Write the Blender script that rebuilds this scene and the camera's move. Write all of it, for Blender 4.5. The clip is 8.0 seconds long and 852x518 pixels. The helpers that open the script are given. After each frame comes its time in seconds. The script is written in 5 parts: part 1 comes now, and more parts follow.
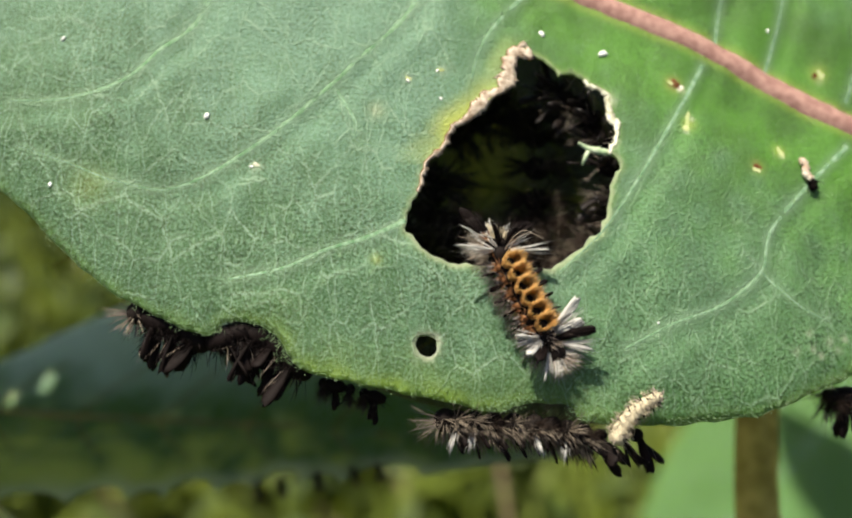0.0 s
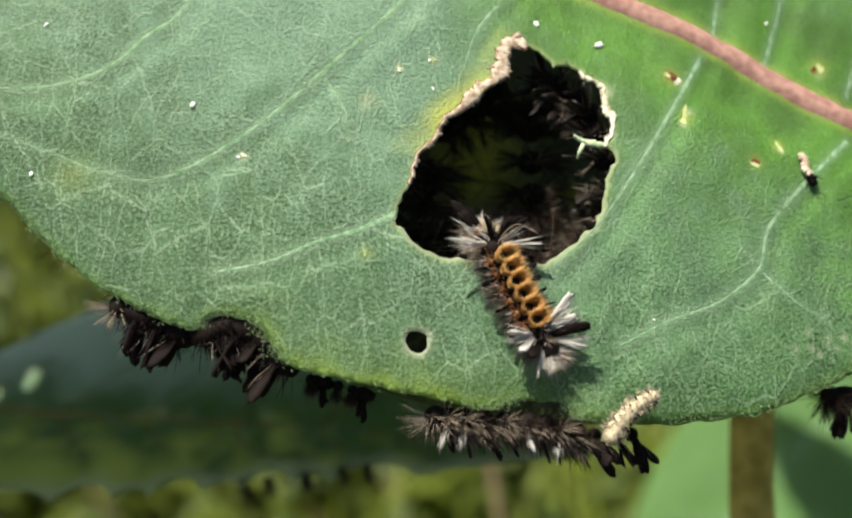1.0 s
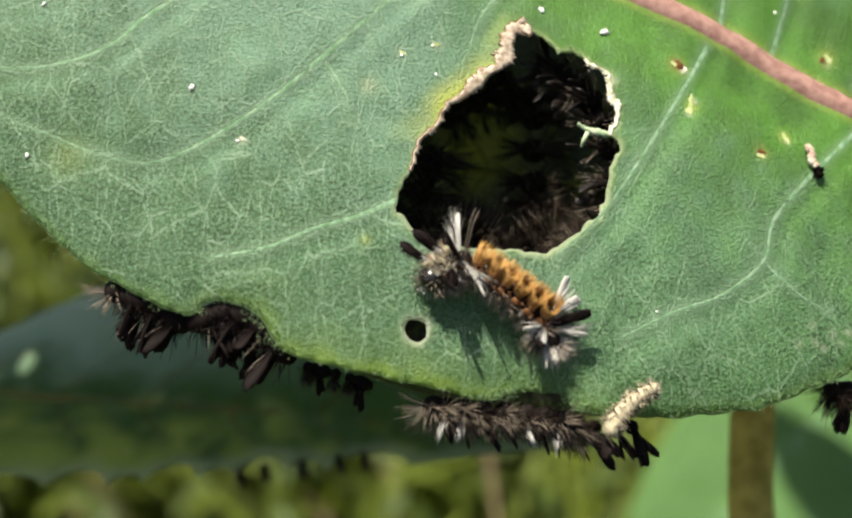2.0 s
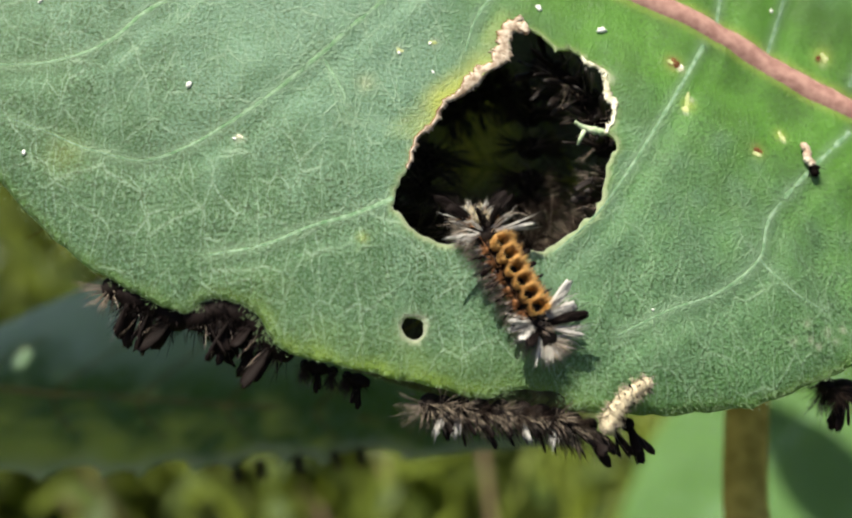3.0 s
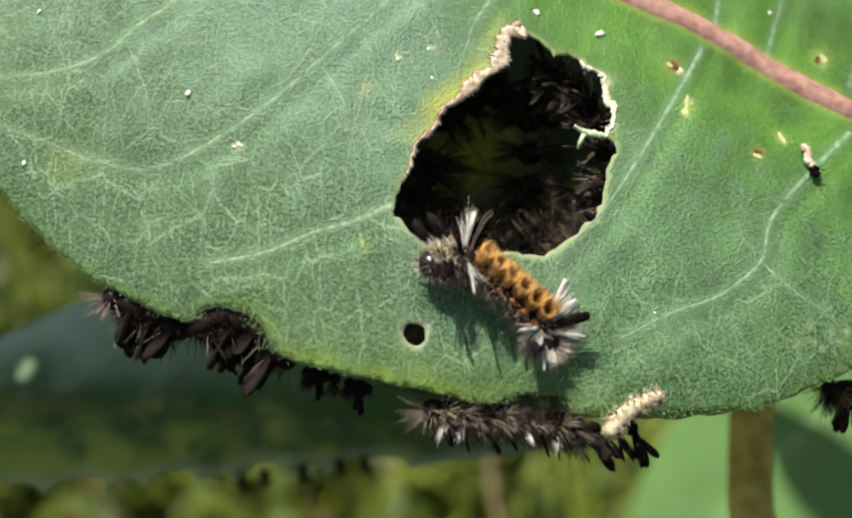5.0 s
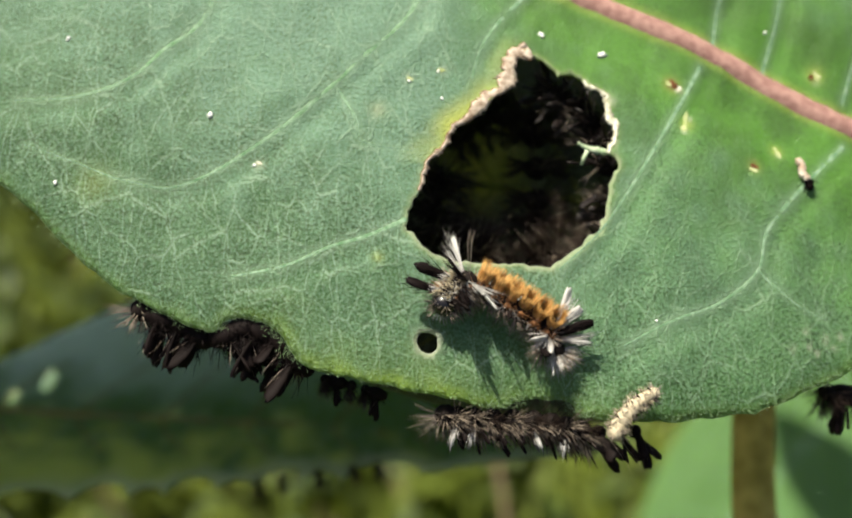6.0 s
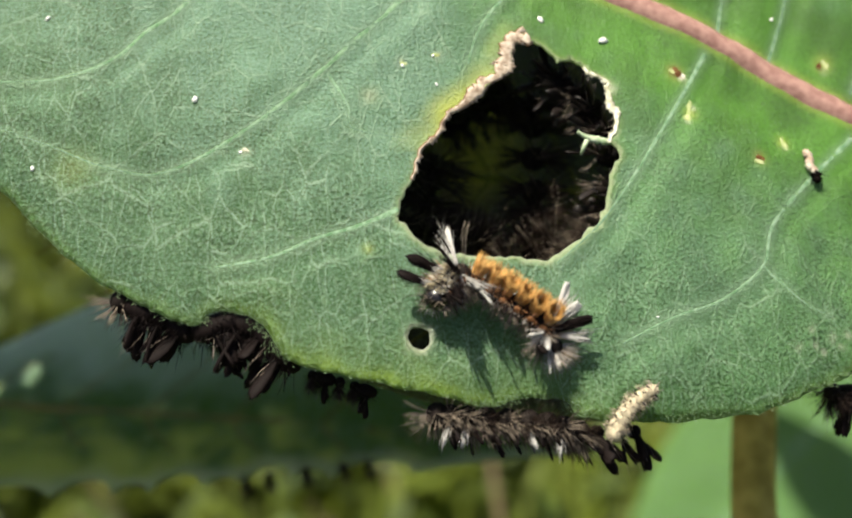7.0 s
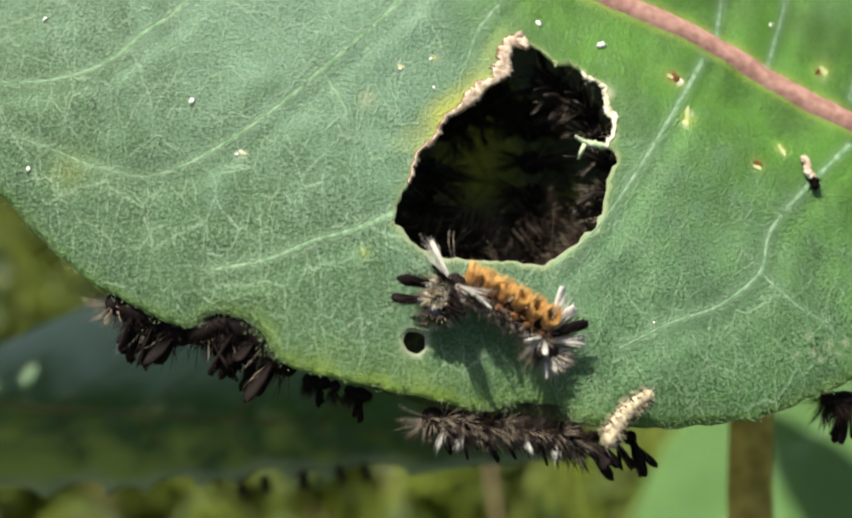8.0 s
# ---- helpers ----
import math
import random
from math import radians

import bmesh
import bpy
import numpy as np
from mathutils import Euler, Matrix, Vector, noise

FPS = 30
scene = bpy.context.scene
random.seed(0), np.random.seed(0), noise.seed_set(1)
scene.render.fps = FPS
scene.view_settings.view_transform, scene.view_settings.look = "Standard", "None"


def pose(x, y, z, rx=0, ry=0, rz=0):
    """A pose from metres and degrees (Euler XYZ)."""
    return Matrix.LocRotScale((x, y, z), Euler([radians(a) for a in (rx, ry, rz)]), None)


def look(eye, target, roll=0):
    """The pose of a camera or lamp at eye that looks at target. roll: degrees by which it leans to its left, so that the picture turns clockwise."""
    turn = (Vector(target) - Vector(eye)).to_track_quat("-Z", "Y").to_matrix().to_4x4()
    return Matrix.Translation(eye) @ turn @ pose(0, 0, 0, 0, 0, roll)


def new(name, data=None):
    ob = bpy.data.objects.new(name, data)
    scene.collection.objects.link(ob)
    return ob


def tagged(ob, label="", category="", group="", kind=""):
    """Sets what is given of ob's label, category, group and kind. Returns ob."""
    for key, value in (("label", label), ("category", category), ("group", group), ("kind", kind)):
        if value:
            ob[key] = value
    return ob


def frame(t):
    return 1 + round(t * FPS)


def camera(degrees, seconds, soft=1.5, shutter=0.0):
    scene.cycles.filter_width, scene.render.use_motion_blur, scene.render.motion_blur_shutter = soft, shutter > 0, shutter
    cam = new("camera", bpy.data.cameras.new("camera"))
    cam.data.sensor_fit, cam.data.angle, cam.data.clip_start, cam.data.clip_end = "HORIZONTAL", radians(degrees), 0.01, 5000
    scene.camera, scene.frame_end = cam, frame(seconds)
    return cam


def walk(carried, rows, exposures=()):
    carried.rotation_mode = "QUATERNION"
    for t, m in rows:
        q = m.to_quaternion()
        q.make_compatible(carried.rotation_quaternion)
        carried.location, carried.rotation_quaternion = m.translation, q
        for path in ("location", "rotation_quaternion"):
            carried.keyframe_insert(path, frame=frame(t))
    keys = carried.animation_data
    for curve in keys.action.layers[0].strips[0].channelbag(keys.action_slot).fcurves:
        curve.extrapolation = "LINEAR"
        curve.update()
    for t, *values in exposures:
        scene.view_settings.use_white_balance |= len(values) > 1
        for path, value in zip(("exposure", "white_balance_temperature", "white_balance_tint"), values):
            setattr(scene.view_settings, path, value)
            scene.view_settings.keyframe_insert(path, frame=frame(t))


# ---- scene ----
cam = camera(43.0, 8.0, soft=2.2)
cam.data.dof.use_dof = True
cam.data.dof.focus_distance = 0.119
cam.data.dof.aperture_fstop = 14.0
# seconds; the hand's drift in millimetres (right, up, back); its turn in degrees
VIEW = pose(0, 0, 0.8, 60, 0, 0)
SWAY = [
    (0.0, 0.0, 0.0, 0.0, 0.0, -0.0, 0.0),
    (0.5, -0.07, -0.97, 0.36, -0.11, -0.17, 0.3),
    (1.0, 0.19, -0.87, -2.92, 0.1, -0.4, 0.35),
    (1.5, 0.44, -1.52, -3.98, 0.05, -0.81, 0.57),
    (1.7, 0.13, -1.24, -4.21, -0.48, -0.49, 0.95),
    (2.8, 0.25, -0.37, -4.6, -0.64, -0.52, 1.32),
    (3.0, -0.18, -0.38, -4.29, -0.91, -0.72, 1.21),
    (3.5, 0.28, -0.45, -4.58, -2.78, -0.73, 2.0),
    (3.6, -0.53, 0.21, -3.07, -2.97, 0.61, 2.08),
    (3.7, 0.55, -0.39, -3.39, -2.73, 2.49, 1.82),
    (3.8, 0.37, 0.08, -6.86, -1.91, -0.14, 1.53),
    (3.9, 0.37, -0.25, -6.37, -1.05, -0.67, 0.97),
    (4.0, 0.38, -0.46, -7.03, -0.92, 0.19, 0.9),
    (4.2, 0.01, -0.01, -6.68, -1.19, -0.66, 0.74),
    (5.3, 0.15, -0.91, -2.91, -0.15, -0.28, 0.28),
    (5.5, 0.15, -0.41, -1.34, -0.01, -0.13, 0.11),
    (6.0, -0.35, -0.49, 1.42, 0.12, -0.12, 0.11),
    (6.5, -0.17, -0.44, -0.72, 0.02, 0.03, 0.17),
    (7.0, -0.06, -0.81, -3.44, -0.14, -0.38, 0.54),
    (7.5, -0.01, -0.99, -4.27, -0.62, -0.54, 0.74),
    (8.0, 0.44, -0.58, -3.75, -0.05, -0.34, 0.94),
]
walk(cam, [(t, VIEW @ pose(0.001 * x, 0.001 * y, 0.001 * z, rx, ry, rz)) for t, x, y, z, rx, ry, rz in SWAY])

# ---- world and sun ----
SUN_FROM = Vector((-0.30, 0.03, 0.954)).normalized()
sky = bpy.data.worlds.new("sky")
scene.world = sky
sky.use_nodes = True
nt = sky.node_tree
tex = nt.nodes.new("ShaderNodeTexSky")
tex.sky_type, tex.sun_disc = "NISHITA", False
tex.dust_density, tex.ozone_density = 4.0, 0.5
tex.sun_elevation = math.asin(SUN_FROM.z)
tex.sun_rotation = math.atan2(SUN_FROM.x, SUN_FROM.y)
nt.links.new(tex.outputs[0], nt.nodes["Background"].inputs[0])
nt.nodes["Background"].inputs[1].default_value = 0.068
lamp = bpy.data.lights.new("sun", "SUN")
lamp.energy, lamp.angle, lamp.color = 5.0, radians(0.6), (1.0, 0.95, 0.78)
new("sun", lamp).matrix_world = look(SUN_FROM * 5, (0, 0, 0))
scene.view_settings.exposure = 0.70


# ---- materials ----
def node_material(name, rough=0.5):
    m = bpy.data.materials.new(name)
    m.use_nodes = True
    b = m.node_tree.nodes["Principled BSDF"]
    b.inputs["Roughness"].default_value = rough
    return m, m.node_tree, b


def add(tree, kind, **settings):
    n = tree.nodes.new(kind)
    for key, value in settings.items():
        n.inputs[key.replace("_", " ")].default_value = value
    return n


def ramp(tree, source, stops):
    n = tree.nodes.new("ShaderNodeValToRGB")
    els = n.color_ramp.elements
    while len(els) < len(stops):
        els.new(0.5)
    for e, (p, c) in zip(els, stops):
        e.position, e.color = p, (*c, 1)
    tree.links.new(source, n.inputs[0])
    return n.outputs[0]


def blend(tree, factor, a, b, mode="MIX"):
    n = tree.nodes.new("ShaderNodeMix")
    n.data_type, n.blend_type = "RGBA", mode
    for socket, value in ((n.inputs[0], factor), (n.inputs[6], a), (n.inputs[7], b)):
        if isinstance(value, bpy.types.NodeSocket):
            tree.links.new(value, socket)
        elif isinstance(value, tuple):
            socket.default_value = (*value, 1)
        else:
            socket.default_value = value
    return n.outputs[2]


def calc(tree, op, a, b=0.5, clamp=False):
    n = tree.nodes.new("ShaderNodeMath")
    n.operation, n.use_clamp = op, clamp
    for socket, value in zip(n.inputs, (a, b)):
        if isinstance(value, bpy.types.NodeSocket):
            tree.links.new(value, socket)
        else:
            socket.default_value = value
    return n.outputs[0]


def span(tree, value, lo, hi, a=0.0, b=1.0):
    n = tree.nodes.new("ShaderNodeMapRange")
    n.interpolation_type = "SMOOTHSTEP"
    tree.links.new(value, n.inputs[0])
    for i, v in enumerate((lo, hi, a, b)):
        n.inputs[i + 1].default_value = v
    return n.outputs[0]


def noise_tex(tree, where, scale, detail=3.0, rough=0.55):
    n = add(tree, "ShaderNodeTexNoise", Scale=scale, Detail=detail, Roughness=rough)
    tree.links.new(where, n.inputs["Vector"])
    return n.outputs[0]


def leaf_material(name, green, pale, vein_gain=1.0, downy=1.0, vivid=(0.115, 0.315, 0.024), lit=(0.46, 0.74, 0.08), gloss=0.6, polish=0.40, sheen=0.24):
    """A downy leaf: mottled green, a net of pale veinlets, stains and painted sky sheen by the mesh's own attributes.
    Coordinates in millimetres of the blade.
    """
    m, tree, b = node_material(name, 0.55)
    uv = tree.nodes.new("ShaderNodeAttribute")
    uv.attribute_name = "blade"
    where = uv.outputs["Vector"]
    warp = add(tree, "ShaderNodeTexNoise", Scale=0.35, Detail=2.0)
    tree.links.new(where, warp.inputs["Vector"])
    moved = tree.nodes.new("ShaderNodeVectorMath")
    moved.operation = "MULTIPLY_ADD"
    tree.links.new(warp.outputs["Color"], moved.inputs[0])
    moved.inputs[1].default_value = (1.2, 1.2, 0)
    tree.links.new(where, moved.inputs[2])

    def net(scale, stretch, lo, hi):
        mp = tree.nodes.new("ShaderNodeMapping")
        mp.inputs["Rotation"].default_value = (0, 0, radians(12))
        mp.inputs["Scale"].default_value = (1, stretch, 1)
        tree.links.new(moved.outputs[0], mp.inputs[0])
        v = add(tree, "ShaderNodeTexVoronoi", Scale=scale)
        v.voronoi_dimensions, v.feature = "2D", "DISTANCE_TO_EDGE"
        tree.links.new(mp.outputs[0], v.inputs["Vector"])
        return span(tree, v.outputs["Distance"], lo, hi, 1.0, 0.0)

    coarse, mid, fine = net(0.19, 0.32, 0.0, 0.028), net(0.42, 0.42, 0.0, 0.055), net(1.1, 0.6, 0.0, 0.12)
    patch = noise_tex(tree, where, 0.09, 4.0, 0.6)
    grain = noise_tex(tree, where, 2.7, 3.0, 0.7)
    felt_sheen_at = tree.nodes.new("ShaderNodeAttribute")
    felt_sheen_at.attribute_name = "felt_sheen"
    felt_sheen = felt_sheen_at.outputs["Fac"]
    mp = tree.nodes.new("ShaderNodeMapping")
    mp.inputs["Scale"].default_value = (1, 0.45, 1)
    tree.links.new(moved.outputs[0], mp.inputs[0])
    strokes = span(tree, noise_tex(tree, mp.outputs[0], 2.1, 3.0, 0.6), 0.55, 0.68)
    base = blend(tree, span(tree, patch, 0.3, 0.7), green, tuple(0.7 * c for c in green))
    short = tree.nodes.new("ShaderNodeMapping")
    short.inputs["Scale"].default_value = (1, 0.72, 1)
    tree.links.new(moved.outputs[0], short.inputs[0])
    rough_down = noise_tex(tree, short.outputs[0], 3.6, 2.5, 0.7)
    strong = blend(tree, span(tree, rough_down, 0.40, 0.68, 0.02, 0.56 * downy), tuple(0.56 * c for c in green), (0.88 * pale[0], 0.99 * pale[1], 0.72 * pale[2]))
    strong = blend(tree, calc(tree, "MULTIPLY", strokes, 0.34), strong, (0.33, 0.50, 0.26))
    gentle = blend(tree, span(tree, grain, 0.36, 0.66, 0.42 * downy, 0.92 * downy), base, pale)
    base = blend(tree, felt_sheen, strong, gentle)
    patchy = span(tree, noise_tex(tree, where, 0.22, 2.0), 0.38, 0.62, 0.4, 1.0)
    lines = calc(tree, "MULTIPLY", calc(tree, "MAXIMUM", calc(tree, "MULTIPLY", coarse, 0.62), calc(tree, "MULTIPLY", mid, 0.66)), patchy)
    lines = calc(tree, "MAXIMUM", lines, calc(tree, "MULTIPLY", calc(tree, "MULTIPLY", fine, patchy), 0.25))
    base = blend(tree, calc(tree, "MULTIPLY", lines, vein_gain, True), base, (0.37, 0.52, 0.36))
    sheenless = tree.nodes.new("ShaderNodeAttribute")
    sheenless.attribute_name = "sheenless"
    base = blend(tree, calc(tree, "MULTIPLY", sheenless.outputs["Fac"], 0.95), base, blend(tree, span(tree, patch, 0.35, 0.65), vivid, tuple(0.6 * c for c in vivid)))
    flecks = calc(tree, "MULTIPLY", span(tree, noise_tex(tree, where, 3.4, 2.0, 0.6), 0.58, 0.70), span(tree, noise_tex(tree, where, 0.16, 2.0), 0.35, 0.65, 0.15, 0.75))
    base = blend(tree, calc(tree, "MULTIPLY", flecks, 0.75 * downy), base, (0.36, 0.52, 0.29))
    pits = calc(tree, "MULTIPLY", span(tree, noise_tex(tree, moved.outputs[0], 2.5, 1.5, 0.6), 0.39, 0.51, 1.0, 0.0), span(tree, noise_tex(tree, where, 0.12, 3.0), 0.36, 0.66, 0.42, 1.0))
    base = blend(tree, calc(tree, "MULTIPLY", calc(tree, "MULTIPLY", pits, span(tree, felt_sheen, 0.0, 1.0, 1.0, 0.5)), 0.95 * downy), base, tuple(0.23 * c for c in green))
    for key, colour, gain in (("rib", (0.31, 0.46, 0.30), 0.5), ("halo", (0.52, 0.56, 0.10), 0.95), ("brown", (0.15, 0.07, 0.025), 1.0), ("bleached", (0.62, 0.62, 0.48), 1.0), ("margin", (0.24, 0.36, 0.03), 0.8), ("sky_sheen", (0.44, 0.60, 0.51), 0.95), ("rust", (0.55, 0.42, 0.06), 0.95)):
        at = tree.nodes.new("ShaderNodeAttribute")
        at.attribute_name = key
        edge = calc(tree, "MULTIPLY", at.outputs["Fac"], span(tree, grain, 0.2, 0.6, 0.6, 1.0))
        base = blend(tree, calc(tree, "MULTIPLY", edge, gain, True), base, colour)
    tree.links.new(base, b.inputs["Base Color"])
    tree.links.new(span(tree, sheenless.outputs["Fac"], 0.0, 1.0, sheen * downy, 0.03), b.inputs["Sheen Weight"])
    b.inputs["Sheen Roughness"].default_value = 0.4
    # the painted sky sheen is also made glossier and smoother
    sheen_mask = tree.nodes.new("ShaderNodeAttribute")
    sheen_mask.attribute_name = "sky_sheen"
    tree.links.new(span(tree, sheen_mask.outputs["Fac"], 0.0, 0.8, gloss, 1.0), b.inputs["Specular IOR Level"])
    tree.links.new(calc(tree, "SUBTRACT", span(tree, grain, 0.3, 0.7, polish, polish + 0.2), calc(tree, "MULTIPLY", sheen_mask.outputs["Fac"], 0.14)), b.inputs["Roughness"])
    height = calc(tree, "ADD", grain, calc(tree, "MULTIPLY", calc(tree, "MAXIMUM", coarse, mid), 0.12))
    bump = add(tree, "ShaderNodeBump", Strength=0.9, Distance=0.0003)
    tree.links.new(height, bump.inputs["Height"])
    tree.links.new(bump.outputs[0], b.inputs["Normal"])
    glow = add(tree, "ShaderNodeBsdfTranslucent")
    tree.links.new(blend(tree, 0.7, base, lit, "MIX"), glow.inputs["Color"])
    mix = add(tree, "ShaderNodeMixShader")
    mix.inputs[0].default_value = 0.36
    tree.links.new(b.outputs[0], mix.inputs[1])
    tree.links.new(glow.outputs[0], mix.inputs[2])
    tree.links.new(mix.outputs[0], tree.nodes["Material Output"].inputs[0])
    return m


def fibre_material(name, dark, light, rough=0.5, scale=900.0, gloss=0.4, loose=0.65):
    """Hairs, skins and stalks: each loose piece its own shade, with fine mottling."""
    m, tree, b = node_material(name, rough)
    geo = tree.nodes.new("ShaderNodeNewGeometry")
    where = tree.nodes.new("ShaderNodeTexCoord").outputs["Object"]
    mottled = noise_tex(tree, where, scale, 3.0)
    at = tree.nodes.new("ShaderNodeAttribute")
    at.attribute_name = "strand"
    own = calc(tree, "FRACT", calc(tree, "ADD", geo.outputs["Random Per Island"], at.outputs["Fac"]))
    b.inputs["Specular IOR Level"].default_value = gloss
    mixed = calc(tree, "ADD", calc(tree, "MULTIPLY", own, loose), calc(tree, "MULTIPLY", mottled if loose > 0.3 else span(tree, mottled, 0.3, 0.7), 0.5 if loose > 0.3 else 0.9), True)
    tree.links.new(blend(tree, mixed, dark, light), b.inputs["Base Color"])
    bump = add(tree, "ShaderNodeBump", Strength=0.3, Distance=0.0001)
    tree.links.new(mottled, bump.inputs["Height"])
    tree.links.new(bump.outputs[0], b.inputs["Normal"])
    return m


LEAF = leaf_material("downy_leaf", (0.043, 0.17, 0.046), (0.275, 0.45, 0.34))
LEAF_LOWER = leaf_material("bluish_leaf", (0.036, 0.115, 0.010), (0.13, 0.235, 0.030), 0.5, 0.45, gloss=0.15, polish=0.36, sheen=0.03)
LEAF_PALE = leaf_material("pale_leaf", (0.095, 0.26, 0.045), (0.23, 0.43, 0.10), 0.6, 0.8, gloss=0.35, sheen=0.05)
VEIN = fibre_material("pale_vein", (0.12, 0.24, 0.115), (0.29, 0.42, 0.28), 0.8, 1300, 0.1, 0.1)
MIDRIB = fibre_material("pink_midrib", (0.25, 0.128, 0.108), (0.41, 0.24, 0.20), 0.6, 900, 0.3, 0.1)
BLEACHED = fibre_material("bleached_tissue", (0.38, 0.36, 0.24), (0.86, 0.83, 0.70), 0.85, 1300, 0.1, 0.1)
SCAR = fibre_material("pale_scar", (0.30, 0.36, 0.13), (0.54, 0.57, 0.30), 0.8, 1600, 0.1, 0.1)
SLIVER = fibre_material("thin_leaf_tissue", (0.26, 0.38, 0.20), (0.52, 0.58, 0.42), 0.8, 1200, 0.1, 0.1)
SHED = fibre_material("shed_skin", (0.36, 0.24, 0.17), (0.74, 0.66, 0.55), 0.8, 900, 0.15, 0.1)
DRY = fibre_material("dry_tissue", (0.21, 0.145, 0.10), (0.57, 0.48, 0.39), 0.9, 1300, 0.1, 0.1)
STALK = fibre_material("stalk", (0.31, 0.235, 0.03), (0.60, 0.46, 0.09), 0.6, 300, 0.3, 0.1)
SKIN = fibre_material("dark_skin", (0.004, 0.003, 0.0025), (0.014, 0.009, 0.0075), 0.8, 1500, 0.15)
UMBER = fibre_material("umber_hair", (0.009, 0.006, 0.005), (0.044, 0.029, 0.022), 0.65, 900, 0.12)
BLACK = fibre_material("black_hair", (0.002, 0.0016, 0.0015), (0.007, 0.005, 0.0045), 0.85, 900, 0.03)
GREY = fibre_material("grey_brown_hair", (0.05, 0.033, 0.024), (0.54, 0.44, 0.36), 0.6, 900, 0.25)
WHITE = fibre_material("white_hair", (0.29, 0.275, 0.255), (0.64, 0.615, 0.585), 0.6, 900, 0.25)
ORANGE = fibre_material("orange_hair", (0.22, 0.088, 0.014), (0.80, 0.485, 0.165), 0.5, 900, 0.3)
RUST = fibre_material("rusty_wart", (0.10, 0.035, 0.012), (0.36, 0.17, 0.07), 0.6, 900, 0.25)
BROWN = fibre_material("brown_hair", (0.02, 0.014, 0.010), (0.31, 0.25, 0.195), 0.6, 900, 0.2)
SOOT = fibre_material("sooty_hair", (0.002, 0.0011, 0.001), (0.010, 0.0055, 0.005), 0.7, 900, 0.12)
GLOSSY = fibre_material("glossy_black_hair", (0.005, 0.0035, 0.0032), (0.018, 0.0125, 0.011), 0.5, 900, 0.3)
HEAD_SKIN = fibre_material("glossy_face", (0.004, 0.003, 0.003), (0.012, 0.009, 0.008), 0.25, 900, 0.6)
SCORCH = fibre_material("scorched_edge", (0.07, 0.028, 0.012), (0.19, 0.09, 0.035), 0.85, 1100, 0.1, 0.1)
CREAM = fibre_material("cream_skin", (0.24, 0.18, 0.10), (0.66, 0.58, 0.42), 0.6, 1800, 0.25)
DOWN = fibre_material("leaf_down", (0.12, 0.23, 0.07), (0.32, 0.45, 0.24), 0.6)
OLIVE = fibre_material("olive_skin", (0.07, 0.06, 0.012), (0.20, 0.17, 0.04), 0.7, 500, 0.2)
CHALK = fibre_material("white_speck", (0.6, 0.6, 0.56), (0.85, 0.85, 0.82), 0.7)
GRASS = fibre_material("meadow_blade", (0.036, 0.058, 0.006), (0.17, 0.215, 0.018), 0.6, 60)
HERB = fibre_material("meadow_leaf", (0.014, 0.034, 0.003), (0.058, 0.085, 0.008), 0.6, 40)
STRAW = fibre_material("dead_stalk", (0.05, 0.035, 0.015), (0.15, 0.11, 0.055), 0.7, 60)


def soil_material():
    m, tree, b = node_material("soil", 0.9)
    where = tree.nodes.new("ShaderNodeTexCoord").outputs["Object"]
    tree.links.new(ramp(tree, noise_tex(tree, where, 9, 6, 0.65), ((0.3, (0.012, 0.014, 0.006)), (0.55, (0.05, 0.055, 0.018)), (0.75, (0.12, 0.10, 0.04)))), b.inputs["Base Color"])
    bump = add(tree, "ShaderNodeBump", Strength=0.8, Distance=0.02)
    tree.links.new(noise_tex(tree, where, 30, 5), bump.inputs["Height"])
    tree.links.new(bump.outputs[0], b.inputs["Normal"])
    return m


# this dark brown stands in for the deep shade inside the hole
LEAF_SHADED = leaf_material("shade_darkened_leaf", (0.030, 0.019, 0.006), (0.085, 0.058, 0.017), 0.2, 0.6, lit=(0.10, 0.06, 0.015))
SOIL = soil_material()


